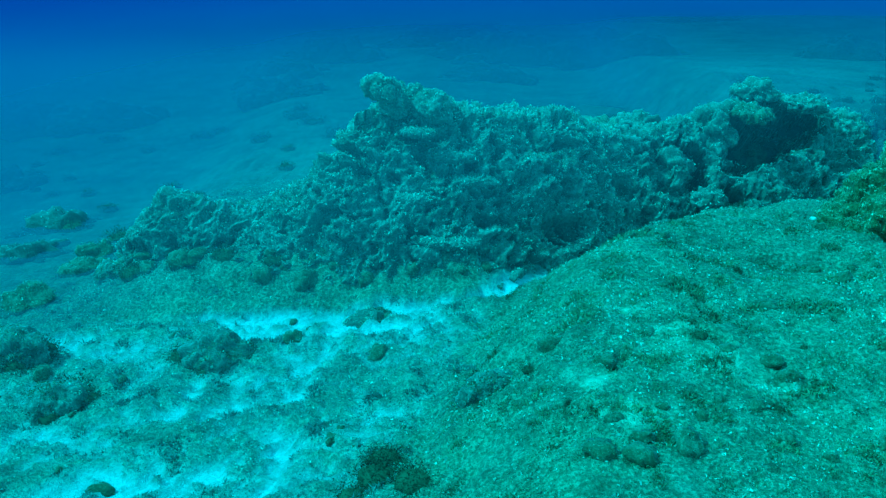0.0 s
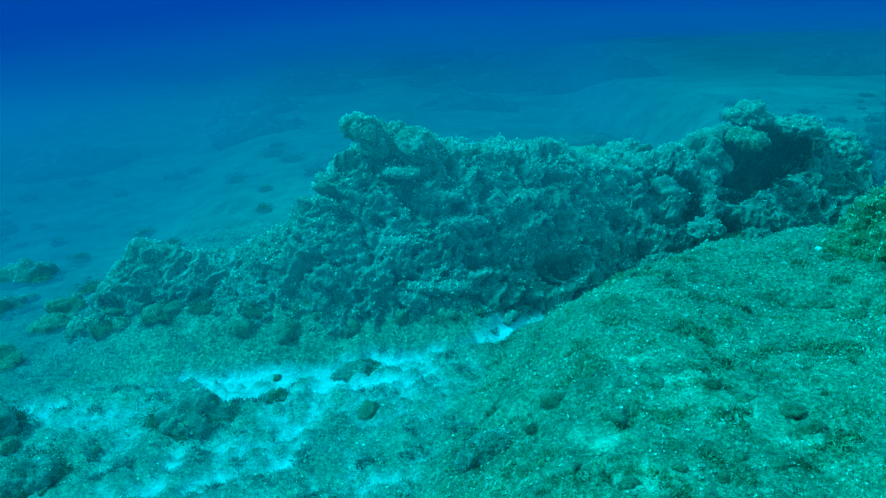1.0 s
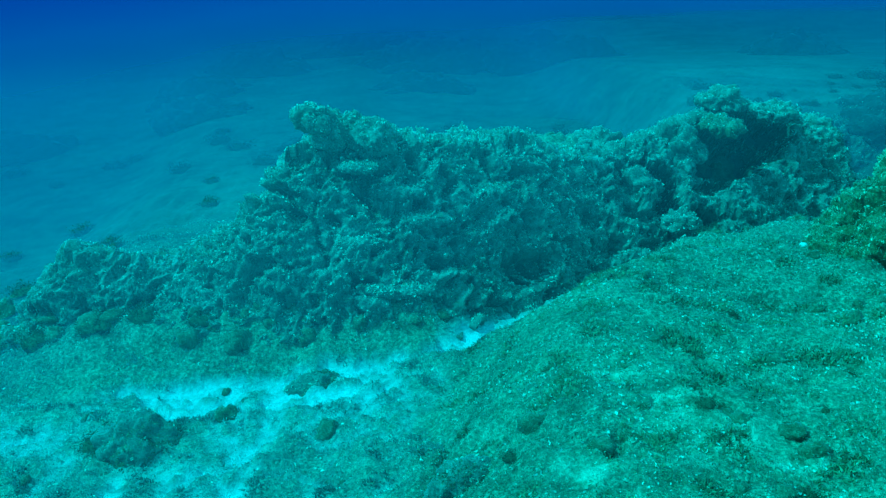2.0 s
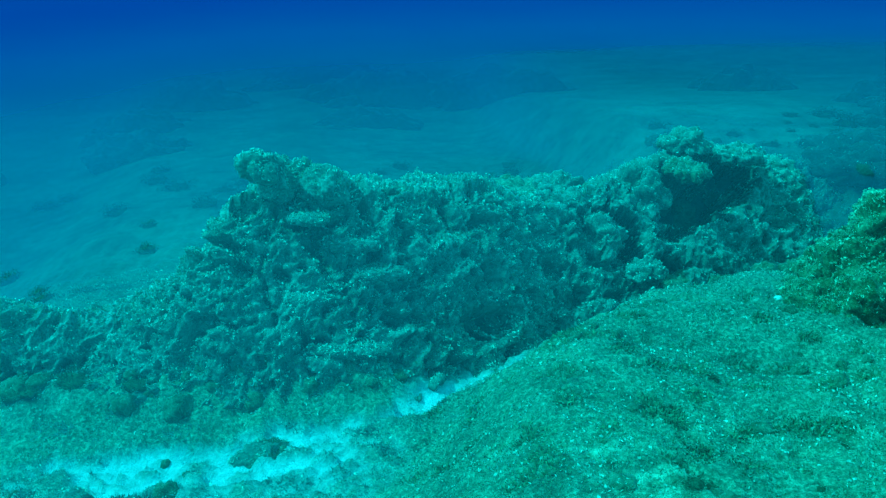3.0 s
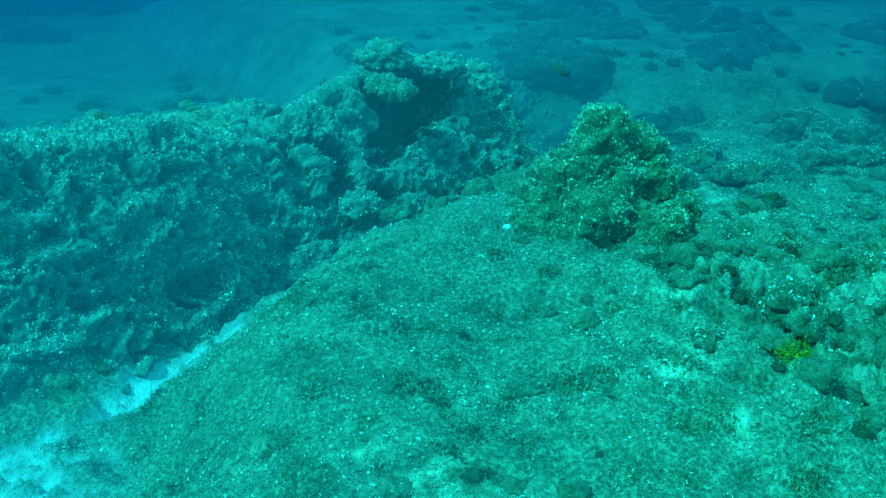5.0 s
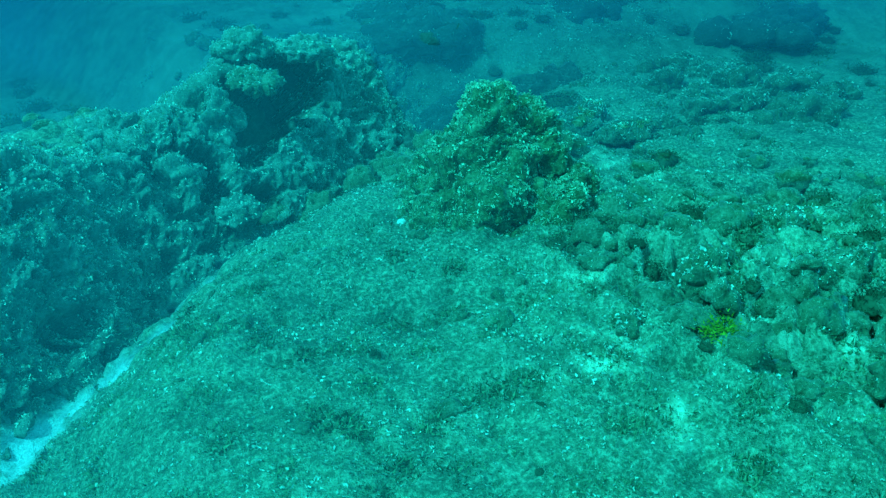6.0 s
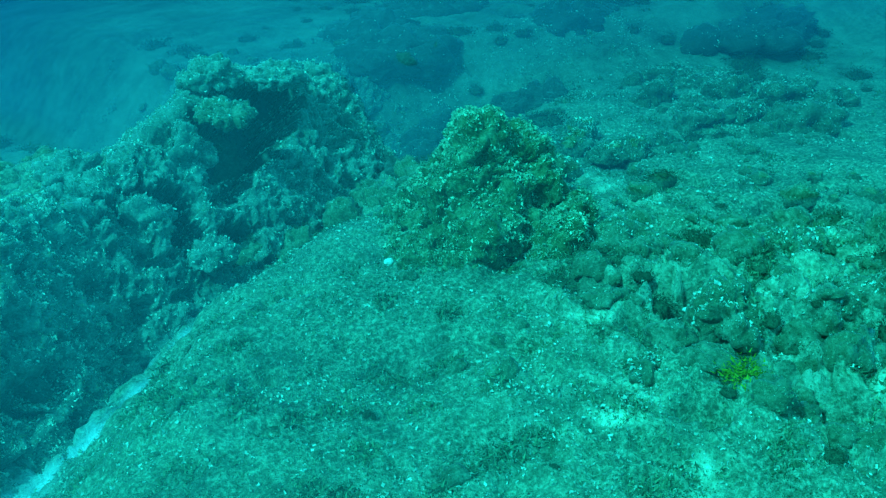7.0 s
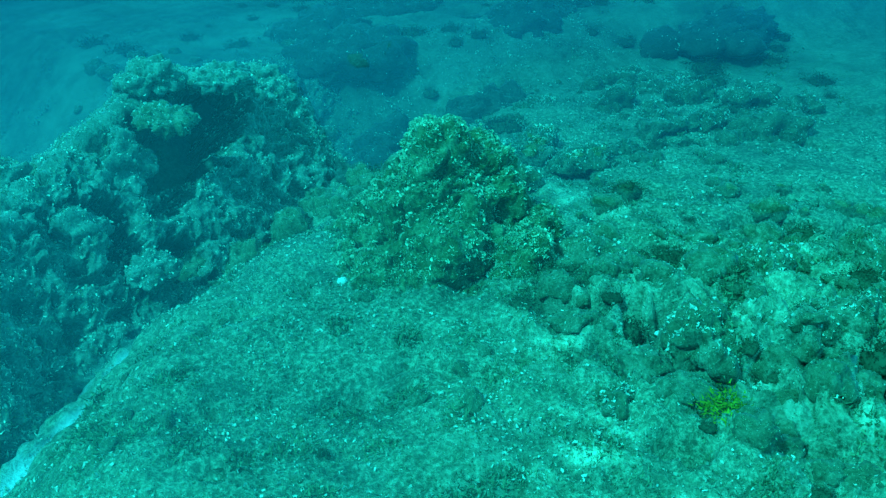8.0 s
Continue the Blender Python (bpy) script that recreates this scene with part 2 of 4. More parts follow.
def seabed_material():
    m, n, l = material("seabed")
    co = n.new("ShaderNodeNewGeometry").outputs["Position"]
    big, mid, small = noise_node(n, l, co, 0.9, 4), noise_node(n, l, co, 4.5, 8, 0.7), noise_node(n, l, co, 38, 5, 0.7)
    turf = ramp_node(n, l, mid, [(0.34, (0.05, 0.066, 0.05)), (0.46, (0.14, 0.18, 0.135)), (0.57, (0.255, 0.295, 0.23)), (0.72, (0.54, 0.56, 0.45))])
    turf = mixed(n, l, ramp_node(n, l, big, [(0.40, (0, 0, 0)), (0.60, (1, 1, 1))]), turf, mixed(n, l, 0.50, turf, (0.32, 0.39, 0.24)))
    grit = ramp_node(n, l, small, [(0.35, (0.10, 0.11, 0.07)), (0.55, (0.24, 0.25, 0.18)), (0.72, (0.62, 0.60, 0.48))])
    turf = mixed(n, l, 0.30, turf, grit)
    tuft = noise_node(n, l, co, 29, 5, 0.7)
    turf = mixed(n, l, 0.42, turf, ramp_node(n, l, tuft, [(0.40, (0.04, 0.055, 0.035)), (0.50, (0.21, 0.255, 0.165)), (0.62, (0.64, 0.70, 0.52))]))
    turf = mixed(n, l, ramp_node(n, l, noise_node(n, l, co, 2.3, 5, 0.65), [(0.50, (0, 0, 0)), (0.64, (0.8, 0.8, 0.8))]), turf, mixed(n, l, 0.35, (0.045, 0.065, 0.045), turf))
    sand = ramp_node(n, l, small, [(0.3, (0.46, 0.53, 0.57)), (0.7, (0.68, 0.75, 0.82))])
    sand = mixed(n, l, 0.45, sand, ramp_node(n, l, mid, [(0.38, (0.22, 0.28, 0.26)), (0.52, (0.74, 0.79, 0.84))]))
    at = n.new("ShaderNodeAttribute")
    at.attribute_name = "sand"
    crust = n.new("ShaderNodeAttribute")
    crust.attribute_name = "crust"
    pale = ramp_node(n, l, mid, [(0.38, (0.08, 0.09, 0.05)), (0.49, (0.36, 0.37, 0.25)), (0.60, (0.74, 0.75, 0.58))])
    turf = mixed(n, l, crust.outputs["Fac"], turf, pale)
    colour = mixed(n, l, at.outputs["Fac"], turf, sand)
    # far bed dulled and its bump flattened to imitate distance haze
    far_fade = n.new("ShaderNodeAttribute")
    far_fade.attribute_name = "far_fade"
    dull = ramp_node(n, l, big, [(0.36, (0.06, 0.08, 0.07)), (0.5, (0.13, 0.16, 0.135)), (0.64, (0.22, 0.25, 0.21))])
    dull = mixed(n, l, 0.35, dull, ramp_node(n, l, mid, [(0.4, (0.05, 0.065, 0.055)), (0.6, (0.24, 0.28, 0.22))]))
    colour = mixed(n, l, far_fade.outputs["Fac"], colour, dull)
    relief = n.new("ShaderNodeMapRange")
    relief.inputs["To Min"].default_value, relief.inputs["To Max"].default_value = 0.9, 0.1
    l.new(far_fade.outputs["Fac"], relief.inputs["Value"])
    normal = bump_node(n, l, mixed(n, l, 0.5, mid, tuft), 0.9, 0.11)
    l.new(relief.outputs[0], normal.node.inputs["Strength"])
    veiled(n, l, colour, normal, 0.0, 0.25, 3.0, 0.45)
    return m


def rock_material(name, dark, mid_c, pale, tint, least=0.0, most=0.45, power=3.0):
    m, n, l = material(name)
    co = n.new("ShaderNodeNewGeometry").outputs["Position"]
    big, mid, small = noise_node(n, l, co, 2.2, 5), noise_node(n, l, co, 9, 8, 0.7), noise_node(n, l, co, 45, 5, 0.7)
    c = ramp_node(n, l, mid, [(0.36, dark), (0.48, mid_c), (0.60, tuple(0.6 * a + 0.4 * b for a, b in zip(mid_c, pale))), (0.72, pale)])
    c = mixed(n, l, ramp_node(n, l, big, [(0.42, (0, 0, 0)), (0.60, (0.75, 0.75, 0.75))]), c, tint)
    g = ramp_node(n, l, small, [(0.36, dark), (0.56, mid_c), (0.72, pale)])
    c = mixed(n, l, 0.40, c, g)
    veiled(n, l, c, bump_node(n, l, mixed(n, l, 0.5, mid, small), 0.8, 0.06), least, most, power, 0.55)
    return m


def plant_material(name, a, b, sheer=0.0):
    m, n, l = material(name)
    geo = n.new("ShaderNodeNewGeometry")
    v = noise_node(n, l, geo.outputs["Position"], 3.0, 4)
    c = mixed(n, l, geo.outputs["Random Per Island"], a, b)
    worn = ramp_node(n, l, v, [(0.40, (1, 1, 1)), (0.62, (0, 0, 0))])
    c = mixed(n, l, worn, c, mixed(n, l, 0.45, c, tuple(0.5 * x for x in a)))
    fresh = ramp_node(n, l, noise_node(n, l, geo.outputs["Position"], 1.1, 3), [(0.45, (0, 0, 0)), (0.65, (0.45, 0.45, 0.45))])
    c = mixed(n, l, fresh, c, b)
    out = n.new("ShaderNodeOutputMaterial")
    d = n.new("ShaderNodeBsdfDiffuse")
    l.new(c, d.inputs["Color"])
    t = n.new("ShaderNodeBsdfTranslucent")
    l.new(c, t.inputs["Color"])
    mx = n.new("ShaderNodeMixShader")
    mx.inputs[0].default_value = sheer
    l.new(d.outputs[0], mx.inputs[1])
    l.new(t.outputs[0], mx.inputs[2])
    l.new(mx.outputs[0], out.inputs["Surface"])
    return m


M_BED = seabed_material()
M_ROCK = rock_material("algae_crusted_rock", (0.04, 0.062, 0.055), (0.15, 0.21, 0.18), (0.54, 0.60, 0.52), (0.11, 0.16, 0.13))
M_PYR = rock_material("sunlit_mossy_rock", (0.022, 0.034, 0.015), (0.12, 0.15, 0.07), (0.60, 0.64, 0.40), (0.085, 0.11, 0.045), 0.0, 0.3)
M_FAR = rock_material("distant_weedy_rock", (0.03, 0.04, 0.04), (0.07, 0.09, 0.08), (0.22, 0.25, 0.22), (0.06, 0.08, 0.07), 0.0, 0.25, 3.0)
M_SHELL = rock_material("bleached_shell", (0.5, 0.5, 0.45), (0.75, 0.75, 0.7), (0.9, 0.9, 0.86), (0.7, 0.7, 0.65), 0.0, 0.1)
M_STONE = rock_material("pale_stone", (0.03, 0.04, 0.025), (0.13, 0.155, 0.10), (0.52, 0.53, 0.40), (0.12, 0.145, 0.08), 0.0, 0.3)
M_TURF = plant_material("turf_algae", (0.055, 0.085, 0.05), (0.36, 0.46, 0.27), 0.4)
# greyer, bluer turf for the bed beside the slab
M_BLUISH = plant_material("bluish_turf", (0.07, 0.105, 0.095), (0.32, 0.43, 0.42), 0.3)
M_PALE = plant_material("pale_frond", (0.26, 0.29, 0.20), (0.86, 0.88, 0.76), 0.2)
M_GOLDEN = plant_material("golden_frond", (0.20, 0.24, 0.13), (0.76, 0.82, 0.60), 0.25)
M_WEED = plant_material("dark_weed", (0.035, 0.058, 0.04), (0.13, 0.17, 0.105), 0.3)
M_YELLOW = plant_material("yellow_weed", (0.30, 0.24, 0.02), (0.60, 0.48, 0.06), 0.3)


# ---- mesh helpers ----
def mesh_of(name, verts, faces, mat, shade=True):
    me = bpy.data.meshes.new(name)
    verts = np.asarray(verts, dtype=np.float32)
    faces = np.asarray(faces, dtype=np.int32)
    k = faces.shape[1]
    me.vertices.add(len(verts))
    me.vertices.foreach_set("co", verts.ravel())
    me.loops.add(faces.size)
    me.loops.foreach_set("vertex_index", faces.ravel())
    me.polygons.add(len(faces))
    me.polygons.foreach_set("loop_start", np.arange(0, faces.size, k, dtype=np.int32))
    me.polygons.foreach_set("use_smooth", np.full(len(faces), shade))
    me.update(calc_edges=True)
    me.validate()
    me.materials.append(mat)
    return me


def part(name, me, parent, label=""):
    ob = new(name, me)
    ob.parent = parent
    return tagged(ob, label)


BALLS = {}


def ball(level):
    if level not in BALLS:
        bm = bmesh.new()
        bmesh.ops.create_icosphere(bm, subdivisions=level, radius=1.0)
        v = np.array([tuple(x.co) for x in bm.verts])
        f = np.array([[x.index for x in q.verts] for q in bm.faces])
        bm.free()
        BALLS[level] = (v / np.linalg.norm(v, axis=1)[:, None], f)
    return BALLS[level]


def rough_rock(half, seed, level=5, box=3.0, taper=0.25, lumps=0.22, grain=0.05, strata=0.06, lean=(0, 0)):
    """A weathered boulder round the origin: boxy core, tapered upwards, bedding ledges, lumps and pits."""
    d, f = ball(level)
    r = 1 / (np.abs(d) ** box).sum(1) ** (1 / box)
    p = d * r[:, None]
    half = np.array(half, float)
    k = 1 - taper * (p[:, 2:3] * 0.5 + 0.5)
    q = p * half
    q[:, :2] *= k
    q[:, 0] += lean[0] * (p[:, 2] + 1)
    q[:, 1] += lean[1] * (p[:, 2] + 1)
    s = float(half.min())
    o = seed * 13.7
    big = fbm(q / (s * 1.1) + o, 3)
    rid = fbm(q / (s * 0.42) + o + 40, 4, True)
    lay = perlin(np.stack([q[:, 0] * 0.5 + o, q[:, 1] * 0.5, q[:, 2] * 7.0 + 0.8 * q[:, 0]], -1))
    fine = perlin(q * 9 + o) + 0.6 * perlin(q * 21 + o)
    craggy = 0.085 * fbm(q * 2.6 + o, 4, True) + 0.030 * fbm(q * 8.5 + o, 2, True)
    q = q + d * (s * lumps * 1.6 * big + s * lumps * 0.35 * rid + craggy * min(1.0, s * 3) + grain * fine)[:, None]
    q = q + d * (min(1.0, s * 5) * (0.040 * fbm(q * 10 + o, 3, True) - 0.06 * smooth(0.22, 0.38, perlin(q * 7 + o + 9))))[:, None]
    q[:, :2] += d[:, :2] * (strata * 2.2 * np.clip(lay, -0.3, 0.3))[:, None]
    return q, f


def turned(v, rx=0, ry=0, rz=0):
    m = np.array(Euler((radians(rx), radians(ry), radians(rz))).to_matrix())
    return v @ m.T


def empty_at(name, x, y, z):
    ob = new(name)
    ob.empty_display_size = 0.1
    ob.location = (x, y, z)
    return ob


def surface_points(v, f, count, rs, least=-0.1):
    a, b, c = v[f[:, 0]], v[f[:, 1]], v[f[:, 2]]
    nrm = np.cross(b - a, c - a)
    area = np.linalg.norm(nrm, axis=1)
    nrm = nrm / np.maximum(area, 1e-9)[:, None]
    w = area * (nrm[:, 2] > least) * (0.35 + np.clip(nrm[:, 2], 0, 1))
    k = rs.choice(len(f), count, p=w / w.sum())
    u, t = rs.rand(count, 1), rs.rand(count, 1)
    flip = (u + t) > 1
    u, t = np.where(flip, 1 - u, u), np.where(flip, 1 - t, t)
    return a[k] + u * (b[k] - a[k]) + t * (c[k] - a[k]), nrm[k]


def blades(pts, nrm, rs, per=4, size=(0.015, 0.035), width=0.3, spread=0.9, grow=None):
    """Tufts of short pointed blades."""
    n = len(pts) * per
    base = np.repeat(pts, per, 0) + rs.normal(size=(n, 3)) * size[1] * 0.35
    up = np.repeat(nrm * 0.55, per, 0) + rs.normal(size=(n, 3)) * spread * 0.6
    up /= np.linalg.norm(up, axis=1)[:, None]
    side = np.cross(up, np.repeat(nrm, per, 0) + rs.normal(size=(n, 3)) * 0.5)
    side /= np.linalg.norm(side, axis=1)[:, None]
    bend = np.cross(up, side)
    h = (size[0] + (size[1] - size[0]) * rs.rand(n, 1) ** 1.5)
    if grow is not None:
        h = h * np.repeat(grow, per)[:, None]
    w = h * width * (0.6 + 0.8 * rs.rand(n, 1))
    tip = base + up * h + bend * h * 0.2
    v = np.stack([base - side * w * 0.6, base + side * w * 0.6, tip], 1).reshape(-1, 3)
    return v, np.arange(n)[:, None] * 3 + (0, 1, 2)


def fans(pts, nrm, rs, size=(0.018, 0.05)):
    """Curled funnel-shaped fronds, open at one side: a bent band of two quads each."""
    n = len(pts)
    up = nrm * 0.8 + rs.normal(size=(n, 3)) * 0.45
    up /= np.linalg.norm(up, axis=1)[:, None]
    side = np.cross(up, rs.normal(size=(n, 3)))
    side /= np.linalg.norm(side, axis=1)[:, None]
    out = np.cross(up, side)
    h = size[0] + (size[1] - size[0]) * rs.rand(n, 1) ** 2.2
    turn = rs.uniform(0.45, 1.0, (n, 1))
    ring = []
    for r, lift in ((0.44, 0.42), (0.64, 0.80)):
        for k in range(3):
            a = (k - 1) * 1.5 * turn
            ring.append(pts + (side * np.sin(a) + out * np.cos(a)) * h * r + up * h * lift * (1 + 0.15 * rs.normal(size=(n, 1))))
    v = np.stack(ring, 1).reshape(-1, 3)
    i = np.arange(n)[:, None] * 6
    return v, np.concatenate([i + (0, 1, 4, 3), i + (1, 2, 5, 4)])


def rock_thing(name, x, y, z, pieces, mat, label, category="rock", turf=0, fronds=0, seed=1, group=""):
    """pieces: (part name, verts, faces) round the thing's base."""
    root = tagged(empty_at(name, x, y, z), label, category, group)
    rs = np.random.RandomState(seed)
    allv, allf, n = [], [], 0
    for pname, v, f, *own in pieces:
        part(pname, mesh_of(pname, v, f, own[0] if own else mat), root, own[1] if len(own) > 1 else "")
        allv.append(v)
        allf.append(f + n)
        n += len(v)
    v, f = np.concatenate(allv), np.concatenate(allf)
    for count, kind, m, size, width, lab in ((turf, "turf", M_WEED if mat is M_FAR else M_TURF, (0.008, 0.022), 0.34, "short olive algae turf"), (fronds, "fronds", M_GOLDEN if mat is M_PYR else M_PALE, (0.009, 0.032), 0.34, "pale curled algae fronds")):
        if count:
            p, nn = surface_points(v, f, count * 3, rs, 0.0 if kind == "turf" else 0.1)
            w = p + (x, y, z)
            keep = (fbm(w * 2.6 + 3, 3) + 0.14 * rs.normal(size=len(p)) if kind == "turf" else 0.4 * fbm(w * 2.6 + 21, 3) + 0.9 * perlin(w * 8.5) + 0.16 * rs.normal(size=len(p))) > 0.03
            p, nn = p[keep], nn[keep]
            bv, bf = blades(p, nn, rs, 3, size, width) if kind == "turf" else fans(p, nn, rs, size)
            tagged(part(kind, mesh_of(kind, bv, bf, m, False), root, lab), kind="stuff")
    return root


# ---- seabed ----
def graded(a, b, step, lo, hi, grow):
    mid = list(np.arange(a, b, step))
    left, s, v = [], step, a
    while v > lo:
        s *= grow
        v -= s
        left.append(v)
    right, s, v = [], step, mid[-1]
    while v < hi:
        s *= grow
        v += s
        right.append(v)
    return np.array(left[::-1] + mid + right)


gx, gy = graded(-4.2, 7.4, 0.032, -260, 260, 1.06), graded(5.4, 12.6, 0.032, -120, 420, 1.06)
X, Y = np.meshgrid(gx, gy)
bx, by = X.ravel(), Y.ravel()
bz = bed(bx, by)
nx, ny = len(gx), len(gy)
BED_Z, BED_SAND = bz.reshape(ny, nx), sand_amount(bx, by).reshape(ny, nx)
ids = np.arange(nx * ny).reshape(ny, nx)
quads = np.stack([ids[:-1, :-1], ids[:-1, 1:], ids[1:, 1:], ids[1:, :-1]], -1).reshape(-1, 4)
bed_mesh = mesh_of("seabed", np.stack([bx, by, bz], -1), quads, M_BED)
bed_mesh.attributes.new("sand", "FLOAT", "POINT").data.foreach_set("value", BED_SAND.ravel().astype(np.float32))
bed_mesh.attributes.new("crust", "FLOAT", "POINT").data.foreach_set("value", crust_amount(bx, by).astype(np.float32))
# distance mask for the haze painted into the bed's colour
far_fade = smooth(11.0, 17.0, by + 0.35 * np.abs(bx - 1.0) + 1.5 * fbm(np.stack([bx, by, 0 * bx], -1) * 0.35, 3))
bed_mesh.attributes.new("far_fade", "FLOAT", "POINT").data.foreach_set("value", far_fade.astype(np.float32))
seabed = tagged(new("ground_seabed", bed_mesh), "sloping seabed of algae turf over rock with pale sand patches", "seabed", kind="structure")


def on_grid(values, x, y):
    """Values of the seabed's grid at any place, straight between its points."""
    x, y = np.asarray(x, float), np.asarray(y, float)
    i = np.clip(np.searchsorted(gx, x) - 1, 0, nx - 2)
    j = np.clip(np.searchsorted(gy, y) - 1, 0, ny - 2)
    u, v = (x - gx[i]) / (gx[i + 1] - gx[i]), (y - gy[j]) / (gy[j + 1] - gy[j])
    return (values[j, i] * (1 - u) + values[j, i + 1] * u) * (1 - v) + (values[j + 1, i] * (1 - u) + values[j + 1, i + 1] * u) * v


def bed1(x, y):
    return float(on_grid(BED_Z, x, y))


def ground_points(count, rs, x0, x1, y0, y1, sandy=False):
    x, y = rs.uniform(x0, x1, count), rs.uniform(y0, y1, count)
    p = np.stack([x, y, 0 * x], -1)
    keep = on_grid(BED_SAND, x, y) + 0.35 * rs.rand(count) < 0.6
    keep &= (fbm(p * 1.6 + 3, 3) + 0.25 * rs.rand(count)) > -0.16
    x, y = x[keep], y[keep]
    z = on_grid(BED_Z, x, y)
    e = 0.03
    nrm = np.stack([-(on_grid(BED_Z, x + e, y) - z) / e, -(on_grid(BED_Z, x, y + e) - z) / e, np.ones(len(x))], -1)
    nrm /= np.linalg.norm(nrm, axis=1)[:, None]
    return np.stack([x, y, z], -1), nrm


rs = np.random.RandomState(21)
p, nn = ground_points(90000, rs, -4.5, 7.6, 5.2, 13.2)
q, qn = ground_points(85000, rs, 0.0, 6.6, 5.6, 10.0)
u, un = ground_points(70000, rs, -4.3, 0.0, 5.6, 10.4)
k, kn = ground_points(40000, rs, -1.0, 11.0, 9.5, 16.0)
p, nn = np.concatenate([p, q, u, k]), np.concatenate([nn, qn, un, kn])
tall = 0.8 + 1.6 * smooth(0.05, 0.45, fbm(p * (3.2, 3.2, 0) + 11, 3))
off_slab = side_of_edge(p[:, 0], p[:, 1]) + 0.8 * fbm(p * 1.2 + 6, 2) + 0.2 * rs.normal(size=len(p)) < 0
for name, some, mat, lab in (("turf_algae", ~off_slab, M_TURF, "short olive algae turf covering the rock slab"), ("bluish_turf_algae", off_slab, M_BLUISH, "bluish grey-green algae turf round the sand patches")):
    bv, bf = blades(p[some], nn[some], rs, 3, (0.008, 0.024), 0.28, grow=tall[some])
    tagged(new(name, mesh_of(name, bv, bf, mat, False)), lab, "algae", kind="stuff")
p, nn = ground_points(120000, rs, -4.0, 9.0, 5.2, 13.5)
some = perlin(p * (2.2, 2.2, 0) + 44) + 0.6 * perlin(p * (7, 7, 0)) + 0.2 * rs.normal(size=len(p)) > -0.02
p, nn = p[some], nn[some]
bv, bf = fans(p, nn, rs, (0.009, 0.030))
tagged(new("pale_algae", mesh_of("pale_algae", bv, bf, M_PALE, False)), "pale curled algae fronds dotted over the seabed", "algae", kind="stuff")

# ---- distance haze: an added thin milky sheet over the bottom that thickens seaward ----
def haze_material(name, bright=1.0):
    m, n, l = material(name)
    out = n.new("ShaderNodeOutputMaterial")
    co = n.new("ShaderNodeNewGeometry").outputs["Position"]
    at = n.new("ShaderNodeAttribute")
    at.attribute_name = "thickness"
    # haze put into the colour: green near the reef, bluer and darker far off
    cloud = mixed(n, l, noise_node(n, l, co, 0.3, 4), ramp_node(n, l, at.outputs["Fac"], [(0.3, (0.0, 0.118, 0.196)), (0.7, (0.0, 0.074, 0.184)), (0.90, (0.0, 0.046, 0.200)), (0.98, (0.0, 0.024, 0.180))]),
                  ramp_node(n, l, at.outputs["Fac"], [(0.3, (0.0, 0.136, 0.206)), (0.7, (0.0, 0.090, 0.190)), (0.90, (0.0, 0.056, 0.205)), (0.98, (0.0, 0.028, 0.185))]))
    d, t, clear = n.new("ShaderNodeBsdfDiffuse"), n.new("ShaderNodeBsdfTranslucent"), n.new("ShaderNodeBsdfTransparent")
    # the upper sheet's haze is mixed towards a brighter teal
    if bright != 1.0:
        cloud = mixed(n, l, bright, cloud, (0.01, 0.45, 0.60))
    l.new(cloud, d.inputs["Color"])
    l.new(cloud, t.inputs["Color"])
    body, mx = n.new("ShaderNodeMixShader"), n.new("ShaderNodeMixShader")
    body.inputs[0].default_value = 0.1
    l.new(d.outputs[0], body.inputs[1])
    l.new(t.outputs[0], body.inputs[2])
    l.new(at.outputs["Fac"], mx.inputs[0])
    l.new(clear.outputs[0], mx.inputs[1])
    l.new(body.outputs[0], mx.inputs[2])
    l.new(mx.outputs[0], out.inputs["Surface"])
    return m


hx, hy = graded(-8.0, 12.0, 0.20, -250, 250, 1.07), graded(4.0, 24.0, 0.20, 3.5, 400, 1.07)
HX, HY = np.meshgrid(hx, hy)
ax, ay = HX.ravel(), HY.ravel()
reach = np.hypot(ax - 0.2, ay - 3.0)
# opacity grows with distance to imitate haze
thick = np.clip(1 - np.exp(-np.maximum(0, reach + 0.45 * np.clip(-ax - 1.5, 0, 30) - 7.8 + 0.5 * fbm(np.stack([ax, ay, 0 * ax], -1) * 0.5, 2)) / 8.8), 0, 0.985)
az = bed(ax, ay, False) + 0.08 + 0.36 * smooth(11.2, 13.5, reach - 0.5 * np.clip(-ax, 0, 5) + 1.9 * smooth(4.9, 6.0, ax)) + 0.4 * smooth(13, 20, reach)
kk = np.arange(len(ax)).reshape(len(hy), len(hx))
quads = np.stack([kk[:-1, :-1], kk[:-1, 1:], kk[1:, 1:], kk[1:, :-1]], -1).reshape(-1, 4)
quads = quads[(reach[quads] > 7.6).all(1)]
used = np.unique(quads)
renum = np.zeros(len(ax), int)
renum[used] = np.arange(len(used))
haze_mesh = mesh_of("far_haze", np.stack([ax, ay, az], -1)[used], renum[quads], haze_material("far_haze"))
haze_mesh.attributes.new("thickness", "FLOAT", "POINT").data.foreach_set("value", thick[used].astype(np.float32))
tagged(new("haze_sheet_low", haze_mesh), "added milky blue sheet over the far seabed, coloured as distance haze", "water", kind="structure")

# ---- an added thin haze sheet higher up that lifts the darks, denser over the reef and to seaward ----
vx, vy = graded(-8.0, 12.0, 0.5, -200, 200, 1.12), graded(2.0, 24.0, 0.5, 1.5, 300, 1.12)
VX, VY = np.meshgrid(vx, vy)
ax, ay = VX.ravel(), VY.ravel()
